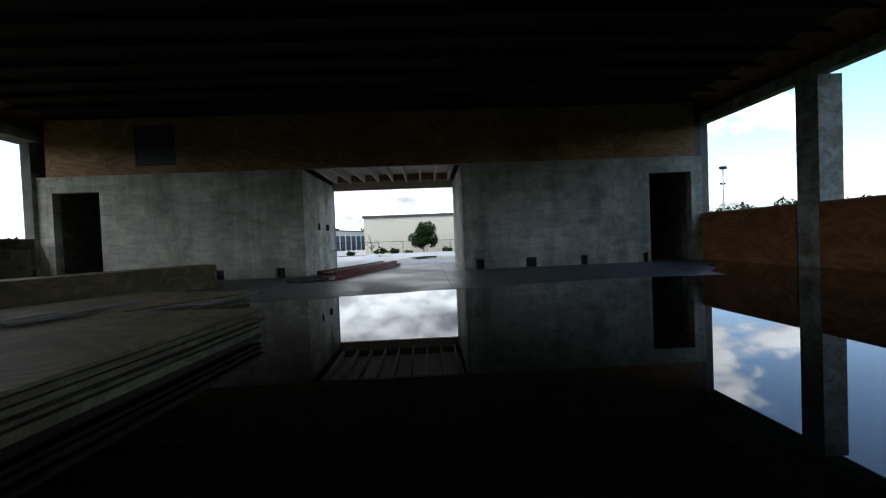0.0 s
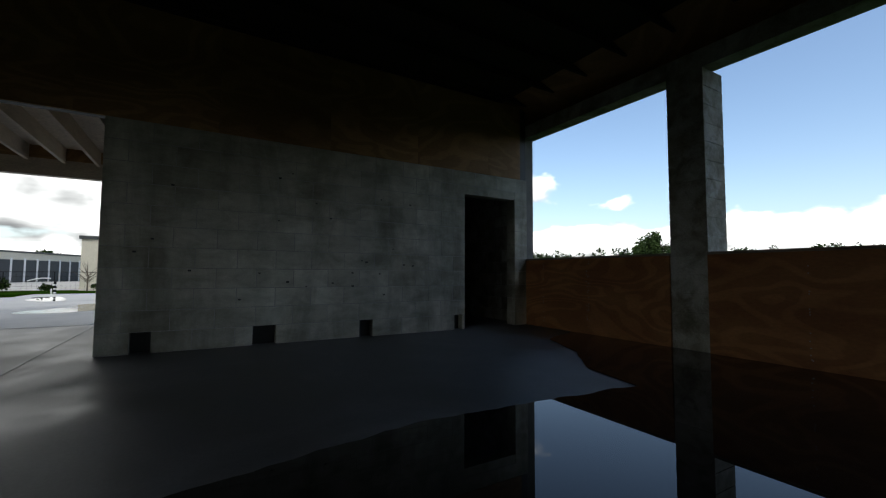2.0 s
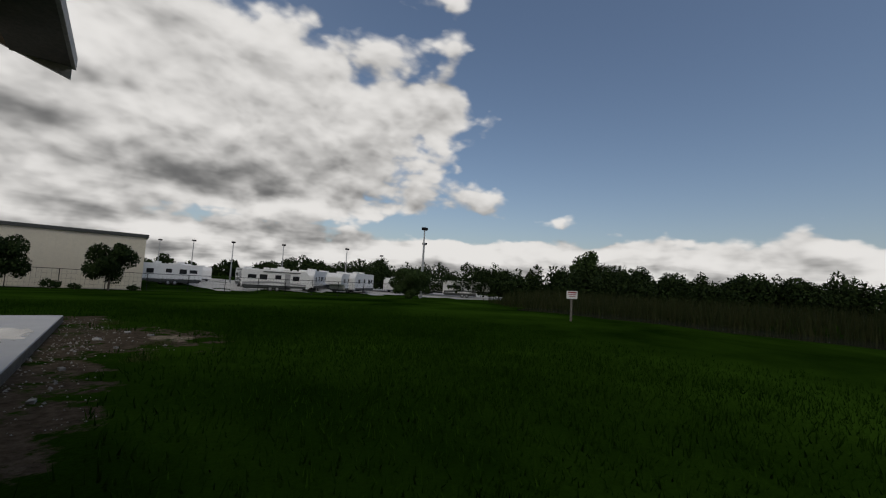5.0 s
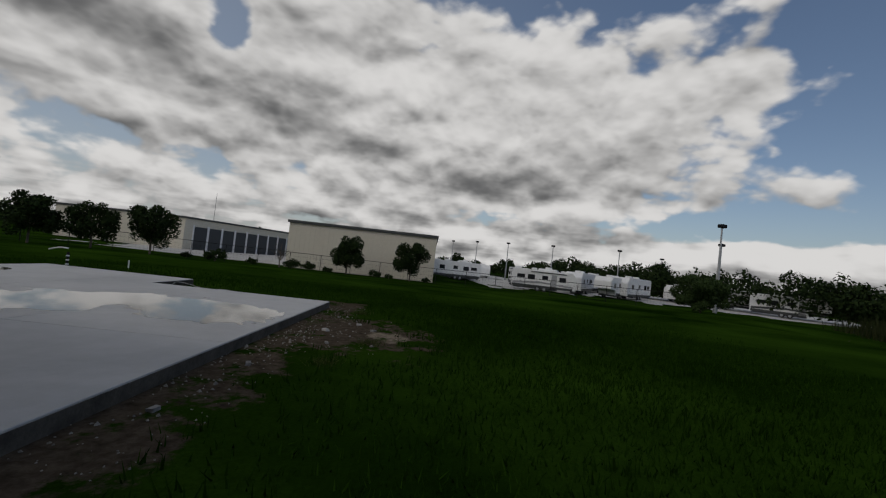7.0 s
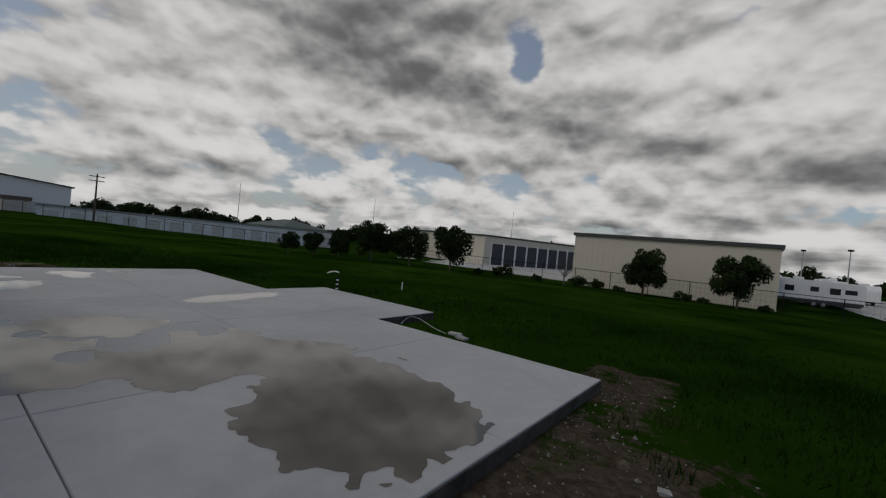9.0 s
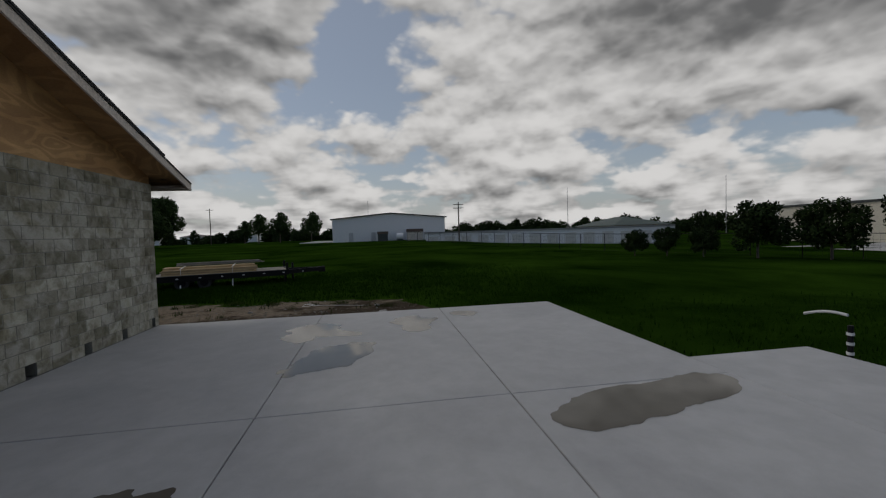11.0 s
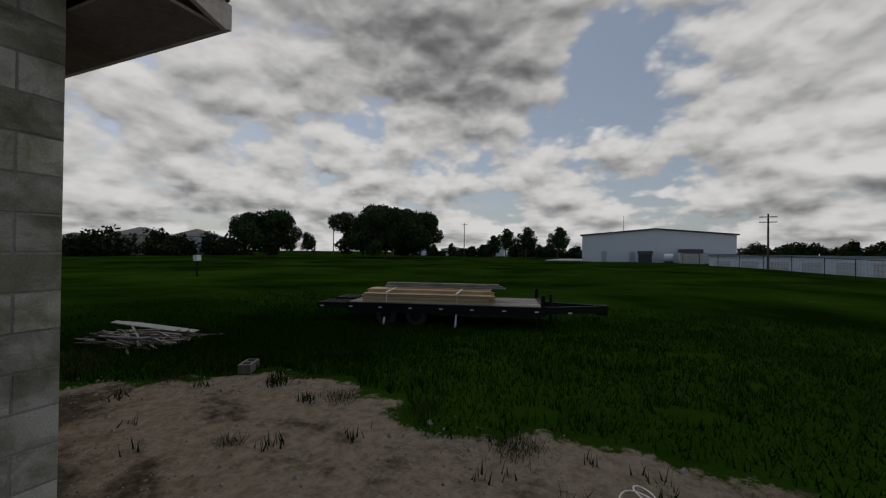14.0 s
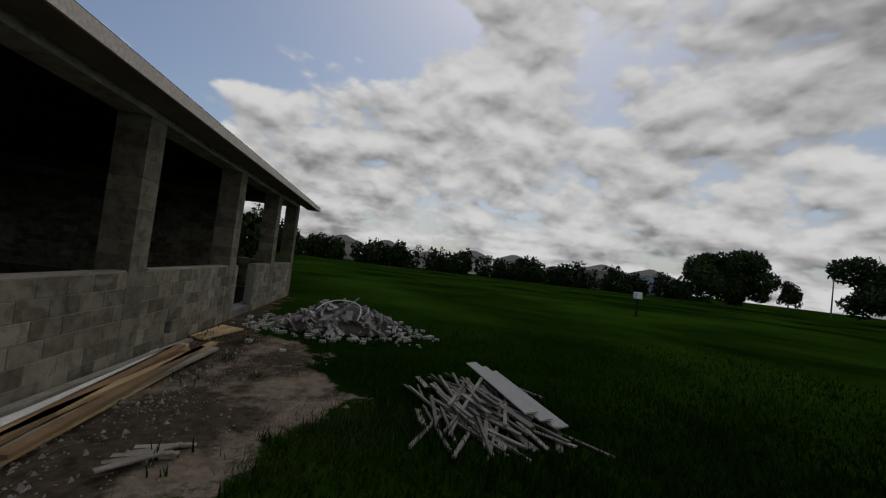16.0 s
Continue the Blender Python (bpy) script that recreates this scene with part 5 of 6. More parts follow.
build_warehouses()
build_long_store()
build_shed()
build_trees()
build_houses()
build_yard()
build_fence()
build_poles()
build_sign()
build_pond()
build_annex()


# ---- water on the floors ----
def water_sheet(pools, lo, hi, step, seed, dry=(), freq=1.0):
    """A film of water over the low places: pools (x, y, rx, ry, turn) with a ragged, islanded shore."""
    def wet(x, y):
        v = -1.0
        for cx, cy, rx, ry, turn in pools:
            c, s = math.cos(radians(turn)), math.sin(radians(turn))
            u, w = (c * (x - cx) + s * (y - cy)) / rx, (-s * (x - cx) + c * (y - cy)) / ry
            v = max(v, 1 - math.sqrt(u * u + w * w))
        for cx, cy, r in dry:
            v = min(v, 0.45 * (math.hypot(x - cx, y - cy) / r - 1))
        x, y = x * freq, y * freq
        return v + 0.34 * noise.noise(Vector((x * 1.1, y * 1.1, seed))) + 0.2 * noise.noise(Vector((x * 2.9, y * 2.9, seed))) + 0.1 * noise.noise(Vector((x * 8, y * 8, seed)))

    nx, ny = int((hi[0] - lo[0]) / step), int((hi[1] - lo[1]) / step)
    f = [[wet(lo[0] + i * step, lo[1] + j * step) for i in range(nx + 1)] for j in range(ny + 1)]
    verts, faces, known = [], [], {}

    def at(key, x, y):
        if key not in known:
            known[key] = len(verts)
            verts.append((x, y, 0.0025))
        return known[key]

    for j in range(ny):
        for i in range(nx):
            ring = ((i, j), (i + 1, j), (i + 1, j + 1), (i, j + 1))
            poly = []
            for k in range(4):
                (a, b), (c, d) = ring[k], ring[(k + 1) % 4]
                p, q = f[b][a], f[d][c]
                if p > 0:
                    poly.append(at((a, b), lo[0] + a * step, lo[1] + b * step))
                if (p > 0) != (q > 0):
                    m = p / (p - q)
                    poly.append(at((min((a, b), (c, d)), max((a, b), (c, d))), lo[0] + (a + (c - a) * m) * step, lo[1] + (b + (d - b) * m) * step))
            if len(poly) > 2:
                faces.append(poly)
    me = bpy.data.meshes.new("puddle")
    me.from_pydata(verts, [], faces)
    me.materials.append(PUDDLE)
    return me


def build_puddles():
    lab = "shallow rain puddle on the concrete slab"
    sheets = (
        ([(4.1, 9.1, 1.4, 1.25, 0), (2.3, 9.6, 1.55, 0.95, 15), (1.3, 8.5, 1.5, 1.25, 40), (0.6, 6.9, 1.5, 0.8, 20), (-0.9, 7.9, 1.0, 0.75, 60), (-1.3, 6.6, 1.2, 0.6, 40)],
         (-3.2, 5.2), (5.5, 12.0), 0.05, 3.0, ((0.45, 8.05, 0.42), (0.35, 9.35, 0.36), (0.75, 7.35, 0.26), (-0.6, 7.2, 0.2))),
        ([(-7.55, 6.85, 0.62, 0.5, 40), (-7.05, 7.45, 0.42, 0.2, 60), (-7.0, 6.6, 0.42, 0.32, 20)], (-9.1, 5.4), (-5.9, 8.15), 0.04, 8.0, ()),
        ([(-7.85, 8.9, 0.5, 0.48, 0), (-7.2, 8.9, 0.42, 0.3, 10)], (-9.1, 8.0), (-6.2, 9.75), 0.04, 14.5, ()),
        ([(-8.3, 10.15, 0.36, 0.3, 20)], (-9.1, 9.65), (-7.6, 10.9), 0.04, 21.0, ()),
        ([(-5.6, 7.5, 0.5, 0.9, 55)], (-6.4, 6.6), (-4.6, 8.4), 0.05, 27.0, ()),
        ([(-2.9, 11.2, 0.4, 1.4, 12)], (-4.0, 9.3), (-1.9, 12.6), 0.05, 33.0, ()),
    )
    for pools, lo, hi, step, seed, dry in sheets:
        tagged(new("puddle", water_sheet(pools, lo, hi, step, seed, dry, 1.0 if step > 0.045 else 2.1)), lab, "puddle", "slab puddles")
    # the flooded hall floor, with a wandering north shore
    pts = []
    shore = ((-8.95, -5.6), (-5.2, -4.6), (-2.95, -4.0), (-1.9, -3.74), (-0.5, -3.5), (0.9, -3.24), (1.9, -3.03), (2.9, -3.08), (3.6, -3.16), (3.75, -2.6), (4.24, -2.05), (4.6, -1.3), (5.38, -0.95))
    for (x0, y0), (x1, y1) in zip(shore, shore[1:]):
        m = max(3, int(math.hypot(x1 - x0, y1 - y0) / 0.07))
        for k in range(m):
            x, y = x0 + (x1 - x0) * k / m, y0 + (y1 - y0) * k / m
            pts.append((x, y + 0.05 * noise.noise(Vector((x * 3, y * 3, 2))) + 0.022 * noise.noise(Vector((x * 14, y * 14, 5)))))
    pts += [(5.38, -0.95), (5.38, SY + 0.42), (-8.75, SY + 0.42)]
    bm = prism_into(bmesh.new(), pts[::-1], 0.0, 0.004)
    solo("flood_water", bm, FLOOD, "still dark rain water flooding the hall floor", "water", "", "structure")
    joint = box(-0.47, -3.4, -0.003, -0.455, NY - 0.02, 0.0005)
    solo("floor_joint", joint, DARKTRIM, "dark saw-cut joint in the floor", "joint", "", "structure")


# ---- things in the hall ----
def build_ladder():
    a, b = Vector((-2.6, -1.2, 0)), Vector((-1.58, 2.5, 0))
    L = (b - a).length
    lad = thing("extension_ladder", "red fibreglass extension ladder lying on the floor", "ladder", at=tuple(a), turn=math.degrees(math.atan2(b.y - a.y, b.x - a.x)))
    for s, (y, z) in enumerate(((0.0, 0.0), (0.03, 0.085))):
        w = 0.44 - 0.06 * s
        for side in (y, y + w):
            bm = bmesh.new()
            box_into(bm, 0.15 * s, side - 0.012, z, L - 0.2 * s, side + 0.012, z + 0.08)
            box_into(bm, 0.15 * s, side - 0.03, z, L - 0.2 * s, side + 0.03, z + 0.01)
            box_into(bm, 0.15 * s, side - 0.03, z + 0.07, L - 0.2 * s, side + 0.03, z + 0.08)
            part("rail", bm, RED, lad, "red side rail")
        k = 0.3
        while k < L - 0.3:
            part("rung", cyl((k, y, z + 0.04), (k, y + w, z + 0.04), 0.016, None, 8), STEEL, lad)
            k += 0.305
    for y in (0.0, 0.44):
        part("foot", box(-0.12, y - 0.035, 0.0, 0.02, y + 0.035, 0.07, 0.01), STEEL, lad, "metal ladder foot")
    t = thing("pipe_bundle", "short bundle of pale pipes beside the ladder", "pipes", at=(-3.05, -1.35, 0), turn=12)
    for k in range(5):
        part("pipe", cyl((-0.35, 0.06 * k, 0.03 + 0.04 * (k % 2)), (0.35, 0.06 * k + 0.03, 0.03 + 0.04 * (k % 2)), 0.028, None, 10), STEEL, t)


def build_wood_stacks():
    rng = random.Random(2)

    def sheets(label, x, y, turn, w, l, n, step, mat):
        t = thing("plywood_stack", label, "plywood", at=(x, y, 0.004), turn=turn)
        z = 0.0
        part("bottom_sheet", box(-l / 2 - 0.01, -w / 2 - 0.01, 0, l / 2 + 0.01, w / 2 + 0.01, 0.045), mat, t)
        z = 0.047
        for k in range(n):
            ox, oy = rng.uniform(-0.05, 0.05), rng.uniform(-0.04, 0.04)
            part("sheet", box(-l / 2 + ox, -w / 2 + oy, z, l / 2 + ox, w / 2 + oy, z + step - 0.003), mat, t)
            z += step
        return z

    sheets("stack of damp plywood sheets on the wet floor", -3.25, -7.1, 84, 1.9, 2.9, 7, 0.022, PLYTAN)
    sheets("low stack of plywood sheets lying askew", -4.35, -4.75, 63, 1.7, 2.6, 4, 0.024, PLYTAN)
    top = thing("timber_pile", "long pile of brown boards against the wall", "lumber", at=(-5.5, -3.0, 0.004), turn=66)
    for k in range(9):
        lay, row = divmod(k, 3)
        part("board", box(-1.75 + rng.uniform(-0.1, 0.1), -0.33 + row * 0.22, lay * 0.135, 1.7 + rng.uniform(-0.1, 0.1), -0.12 + row * 0.22, lay * 0.135 + 0.13), PLYTAN, top)
    for k in range(4):
        a = rng.uniform(50, 80)
        s = thing("loose_board", "thin loose board lying on the stack", "board", "loose boards", at=(-3.9 + 0.35 * k, -6.2 + 0.5 * k, 0.215 if k < 2 else 0.15), turn=a)
        part("plank", box(-0.5, -0.05, 0, 0.5, 0.05, 0.02), OLDWOOD, s)


def build_wall_boxes():
    for k, (y, z) in enumerate(((1.2, 1.12), (2.0, 1.12))):
        e = thing("junction_box", "small metal electrical box on the passage wall", "electrical box", "junction boxes", at=(PASS_W + 0.002, y, z))
        part("case", box(0, -0.05, -0.08, 0.05, 0.05, 0.08, 0.006), STEEL if k == 0 else BLACKMETAL, e)
        part("cover", box(0.052, -0.045, -0.075, 0.056, 0.045, 0.075), STEEL if k == 0 else BLACKMETAL, e)
    p = thing("stub_pipe", "short stub pipe sticking out of the wall", "pipe", at=(PASS_W, 2.6, 0.5))
    part("tube", cyl((0, 0, 0), (0.28, 0, 0), 0.02, None, 10), STEEL, p)
    part("cap", cyl((0.28, 0, 0), (0.31, 0, 0), 0.026, None, 10), BLACKMETAL, p)
    # conduit, nails and scraps on the hall wall
    rng = random.Random(6)
    bm = bmesh.new()
    for k in range(26):
        x, z = rng.uniform(0.2, 4.1), rng.uniform(0.5, 2.0)
        s = rng.uniform(0.008, 0.02)
        box_into(bm, x, -0.006, z, x + s * 1.6, 0.0, z + s)
    solo("wall_marks", bm, DARKTRIM, "dark chips and nail holes in the block wall", "marks", "", "stuff")
    bm = bmesh.new()
    for k in range(60):
        y, z = rng.choice((-1.25, -1.22, -0.4, -3.6, -4.2)) + rng.uniform(-0.01, 0.01), rng.uniform(0.06, 0.98)
        box_into(bm, 5.391, y, z, 5.3945, y + 0.009, z + 0.009)
    solo("nail_heads", bm, STEEL, "bright nail heads in the plywood lining", "nails", "", "stuff")


# ---- the trailer with its load ----
def build_trailer():
    rear, tip = Vector((-17.3, -2.05, 0)), Vector((-19.45, 5.75, 0))
    L = (tip - rear).length
    g = ground_height(-18.5, 2)
    t = thing("flatbed_trailer", "long black flatbed trailer parked on the grass", "trailer", at=(rear.x, rear.y, g), turn=math.degrees(math.atan2(tip.y - rear.y, tip.x - rear.x)))
    D, W, H = L * 0.77, 2.2, 0.62
    # x runs from the rear to the hitch, y to the far side
    part("side_rail", box(0.9, 0, H - 0.26, D, 0.09, H - 0.01), BLACKMETAL, t)
    part("side_rail", box(0.9, W - 0.09, H - 0.26, D, W, H - 0.01), BLACKMETAL, t)
    for k in range(9):
        y = 0.1 + (W - 0.2) * k / 9
        part("deck_board", box(0.9, y + 0.006, H - 0.05, D, y + (W - 0.2) / 9 - 0.006, H), OLDWOOD, t)
    for k in range(7):
        x = 1.1 + (D - 1.3) * k / 6
        part("cross_member", box(x, 0.09, H - 0.2, x + 0.07, W - 0.09, H - 0.055), BLACKMETAL, t)
    part("end_rail", box(D, 0, H - 0.24, D + 0.1, W, H + 0.02), BLACKMETAL, t)
    for y in (0.0, W - 0.08):
        part("headboard_post", box(D - 0.02, y, H, D + 0.08, y + 0.1, H + 0.32), BLACKMETAL, t)
    for y in (0.35, W - 0.35):
        part("tongue_beam", beam_into(bmesh.new(), (D, y, H - 0.14), (L - 0.15, W / 2 + (0.08 if y > 1 else -0.08), H - 0.14), 0.1, 0.2), BLACKMETAL, t)
    part("coupler", box(L - 0.3, W / 2 - 0.12, H - 0.3, L + 0.05, W / 2 + 0.12, H - 0.02, 0.03), BLACKMETAL, t)
    part("jack", cyl((D + 0.35, W / 2, 0.0), (D + 0.35, W / 2, H + 0.25), 0.05, None, 10), BLACKMETAL, t)
    part("jack_leg", box(D - 0.1, 0.3, 0.0, D + 0.0, 0.4, H - 0.2), BLACKMETAL, t)
    # folding ramps at the rear
    for y0 in (0.05, W - 0.85):
        ramp = part("ramp", box(0.0, y0, H - 0.18, 0.88, y0 + 0.06, H - 0.03), BLACKMETAL, t, "black loading ramp")
        part("ramp_side", box(0.0, y0 + 0.74, H - 0.18, 0.88, y0 + 0.8, H - 0.03), BLACKMETAL, ramp)
        for k in range(6):
            part("ramp_rung", box(0.05 + k * 0.15, y0 + 0.06, H - 0.09, 0.11 + k * 0.15, y0 + 0.74, H - 0.03), BLACKMETAL, ramp)
    for x in (2.0, 2.85):
        for y in (0.16, W - 0.16):
            w = part("wheel", cyl((x, y - 0.1, 0.28), (x, y + 0.1, 0.28), 0.28, None, 20), TYRE, t)
            part("rim", cyl((x, y - 0.11, 0.28), (x, y + 0.11, 0.28), 0.16, None, 14), BLACKMETAL, w)
    part("fender", box(1.55, -0.03, 0.58, 3.3, -0.002, 0.615), BLACKMETAL, t)
    for k in range(9):
        x = 0.1 + k * 0.85
        part("marker", box(x, -0.012, H - 0.14, x + 0.1, -0.001, H - 0.11), STRAP, t, "small white reflector")
    # timber load
    rng = random.Random(12)
    load = thing("lumber_load", "strapped stack of pale pine boards on the trailer", "lumber", at=(rear.x, rear.y, g + H + 0.002), turn=math.degrees(math.atan2(tip.y - rear.y, tip.x - rear.x)))
    x0, x1 = 1.25, 4.95
    for lay in range(7):
        for row in range(6):
            y = 0.25 + row * 0.2
            if lay > 4 and row < 2:
                continue
            e = rng.uniform(-0.12, 0.05)
            part("board", box(x0 + rng.uniform(-0.05, 0.05), y, lay * 0.045, x1 + e, y + 0.19, lay * 0.045 + 0.042), LUMBER, load)
    for k in range(3):
        part("long_board", box(1.7, 1.0 + 0.1 * k, 0.36 + 0.04 * k, 5.3 - 0.1 * k, 1.2 + 0.1 * k, 0.395 + 0.04 * k), OLDWOOD, load, "grey top board")
    for x in (1.95, 3.95):
        bm = bmesh.new()
        beam_into(bm, (x, 0.22, -0.35), (x + 0.02, 0.22, 0.25), 0.05, 0.012), beam_into(bm, (x, 0.2, 0.27), (x + 0.1, 1.3, 0.36), 0.05, 0.012)
        beam_into(bm, (x, -0.03, -0.62), (x + 0.02, 0.21, -0.02), 0.05, 0.012)
        part("strap", bm, STRAP, load, "white lashing strap")


# ---- yard clutter ----
def build_cinder_block():
    x, y = -13.0, 0.2
    g = ground_height(x, y)
    c = thing("cinder_block", "grey hollow concrete block standing on the sand", "block", at=(x, y, g - 0.06), turn=28)
    bm = bmesh.new()
    for b in ((-0.2, -0.1, 0.2, -0.07), (-0.2, 0.07, 0.2, 0.1), (-0.2, -0.07, -0.165, 0.07), (0.165, -0.07, 0.2, 0.07), (-0.018, -0.07, 0.018, 0.07)):
        box_into(bm, b[0], b[1], 0, b[2], b[3], 0.2)
    part("shell", bm, RUBBLE, c)


def heap(name, label, category, cx, cy, rx, ry, h, count, maker, seed, mats, names):
    t = thing(name, label, category)
    rng = random.Random(seed)
    for k in range(count):
        a, r = rng.uniform(0, 6.28), math.sqrt(rng.uniform(0, 1))
        x, y = cx + rx * r * math.cos(a), cy + ry * r * math.sin(a)
        top = h * max(0.0, 1 - r ** 1.4) * rng.uniform(0.65, 1.05)
        me = maker[rng.randrange(len(maker))]
        s = rng.uniform(0.5, 1.05)
        m = Matrix.Translation((x, y, ground_height(x, y) + 0.03 + top)) @ Euler((rng.uniform(-0.9, 0.9), rng.uniform(-0.9, 0.9), rng.uniform(0, 6.28))).to_matrix().to_4x4() @ Matrix.Diagonal((s, s * rng.uniform(0.7, 1.2), s * rng.uniform(0.7, 1.1), 1))
        shared(names, me, t, m)
    return t


def chunk_mesh(seed, a, b, c, material):
    rng = random.Random(seed)
    bm = box(-a, -b, -c, a, b, c)
    for v in bm.verts:
        v.co += Vector((rng.uniform(-0.3, 0.3) * a, rng.uniform(-0.3, 0.3) * b, rng.uniform(-0.25, 0.25) * c))
    return mesh_of(bm, "chunk", material)


def build_heaps():
    chunks = [chunk_mesh(k, 0.055 + 0.045 * (k % 3), 0.045 + 0.025 * (k % 2), 0.016 + 0.012 * (k % 4), RUBBLE) for k in range(8)]
    pale = plain("pale_drywall", (0.34, 0.33, 0.31), 0.9)
    chunks += [chunk_mesh(20 + k, 0.16, 0.09, 0.014, pale) for k in range(3)]
    t = heap("rubble_heap", "heap of broken grey concrete rubble beside the wall", "rubble", -11.7, -8.6, 1.55, 1.1, 0.6, 290, chunks, 31, None, "chunk")
    bm = bmesh.new()
    for k in range(220):
        a, r = random.uniform(0, 6.28), 1.0 + random.expovariate(8.0)
        x, y = -11.6 + 1.65 * r * math.cos(a), -8.6 + 1.15 * r * math.sin(a)
        if x > WX - 0.1:
            continue
        s = random.uniform(0.02, 0.06)
        z = ground_height(x, y)
        box_into(bm, x - s, y - s * 0.8, z - 0.01, x + s, y + s * 0.7, z + s)
    part("grit", bm, RUBBLE, t)["kind"] = "stuff"
    mound = bmesh.new()
    bmesh.ops.create_uvsphere(mound, u_segments=24, v_segments=12, radius=1.0)
    mound.transform(Matrix.Translation((-11.5, -8.7, ground_height(-11.5, -8.7) - 0.05)) @ Matrix.Diagonal((1.3, 0.85, 0.43, 1)))
    part("mound", mound, SOIL, t, "", True)
    hose = bpy.data.curves.new("hose", "CURVE")
    hose.dimensions, hose.bevel_depth, hose.bevel_resolution = "3D", 0.011, 2
    sp = hose.splines.new("NURBS")
    pts = [(-11.1, -8.0, 0.32), (-11.2, -8.2, 0.45), (-11.5, -8.4, 0.56), (-11.9, -8.4, 0.52), (-12.1, -8.1, 0.45), (-12.0, -7.8, 0.2)]
    sp.points.add(len(pts) - 1)
    for p, q in zip(sp.points, pts):
        p.co = (*q, 1)
    sp.use_endpoint_u = True
    ho = new("conduit", hose)
    hose.materials.append(STRAP)
    ho.parent = t
    # scrap wood
    w = thing("scrap_wood_pile", "pile of weathered grey scrap boards on the grass", "wood pile")
    rng = random.Random(40)
    lens = [mesh_of(box(-l / 2, -b / 2, 0, l / 2, b / 2, th), "board", SCRAPWOOD) for l, b, th in ((0.9, 0.045, 0.022), (0.6, 0.075, 0.018), (1.25, 0.04, 0.03), (0.75, 0.03, 0.025))]
    for k in range(95):
        x, y = rng.gauss(-13.75, 0.34), rng.gauss(-3.95, 0.5)
        r = math.hypot(x + 13.75, (y + 3.95) * 0.7)
        z = ground_height(x, y) + 0.01 + 0.19 * max(0, 1 - r / 0.95) * rng.uniform(0.15, 1)
        m = Matrix.Translation((x, y, z)) @ Euler((rng.uniform(-0.2, 0.2), rng.uniform(-0.1, 0.1), rng.choice((1.75, 1.9, 1.6, 2.1, 1.2)) + rng.uniform(-0.12, 0.12))).to_matrix().to_4x4()
        shared("board", lens[k % 4], w, m)
    for k in range(3):
        m = Matrix.Translation((-14.4 + 0.14 * k, -4.2 - 0.12 * k, ground_height(-14.4, -4.2) + 0.15 + 0.028 * k)) @ Euler((0.14, 0.05, 1.74)).to_matrix().to_4x4()
        shared("panel", mesh_of(box(-0.95, -0.085, 0, 0.95, 0.085, 0.018), "panel", pale), w, m)
    # boards along the wall
    lw = thing("lumber_row", "row of long pale boards lying along the block wall", "lumber", at=(-9.75, -2.6, 0))
    for k in range(15):
        lay, row = divmod(k, 6)
        l = rng.uniform(3.4, 4.4)
        y0 = rng.uniform(-1.75, -1.2)
        x = -0.12 + row * 0.105 + rng.uniform(-0.03, 0.03)
        b = box(-0.05, -l / 2, 0, 0.05, l / 2, 0.038)
        b.transform(Matrix.Translation((x, y0 + 0.3, ground_height(-9.9, -2.6) + 0.02 + lay * 0.045)) @ Matrix.Rotation(rng.uniform(-0.075, 0.075), 4, "Z"))
        part("board", b, STRAP if k in (5, 10) else (LUMBER, OLDWOOD, BROWNBOARD, LUMBER, BROWNBOARD)[k % 5], lw)
    for k in range(4):
        b = box(-0.05, -0.6, 0, 0.05, 0.6, 0.03)
        b.transform(Matrix.Translation((0.1 + 0.09 * k, -4.35 - 0.05 * k, ground_height(-9.6, -6.4) + 0.03)) @ Matrix.Rotation(-0.25 + 0.06 * k, 4, "Z"))
        part("short_board", b, LUMBER, lw)
    # broken crate by the path
    cr = thing("broken_crate", "splintered slats of a broken crate on the sand", "crate", at=(-10.75, -2.4, ground_height(-10.75, -2.4)), turn=30)
    for k in range(6):
        b = box(-0.22, -0.03, 0, 0.22, 0.03, 0.014)
        b.transform(Matrix.Translation((0.05 * k - 0.1, 0.06 * k - 0.15, 0.012 * k)) @ Matrix.Rotation(0.3 * (k % 3) - 0.3, 4, "Z"))
        part("slat", b, OLDWOOD, cr)


def tube(name, pts, radius, material, label, category):
    cu = bpy.data.curves.new(name, "CURVE")
    cu.dimensions, cu.bevel_depth, cu.bevel_resolution = "3D", radius, 2
    sp = cu.splines.new("NURBS")
    sp.points.add(len(pts) - 1)
    for p, q in zip(sp.points, pts):
        p.co = (*q, 1)
    sp.use_endpoint_u = True
    cu.materials.append(material)
    return tagged(new(name, cu), label, category)


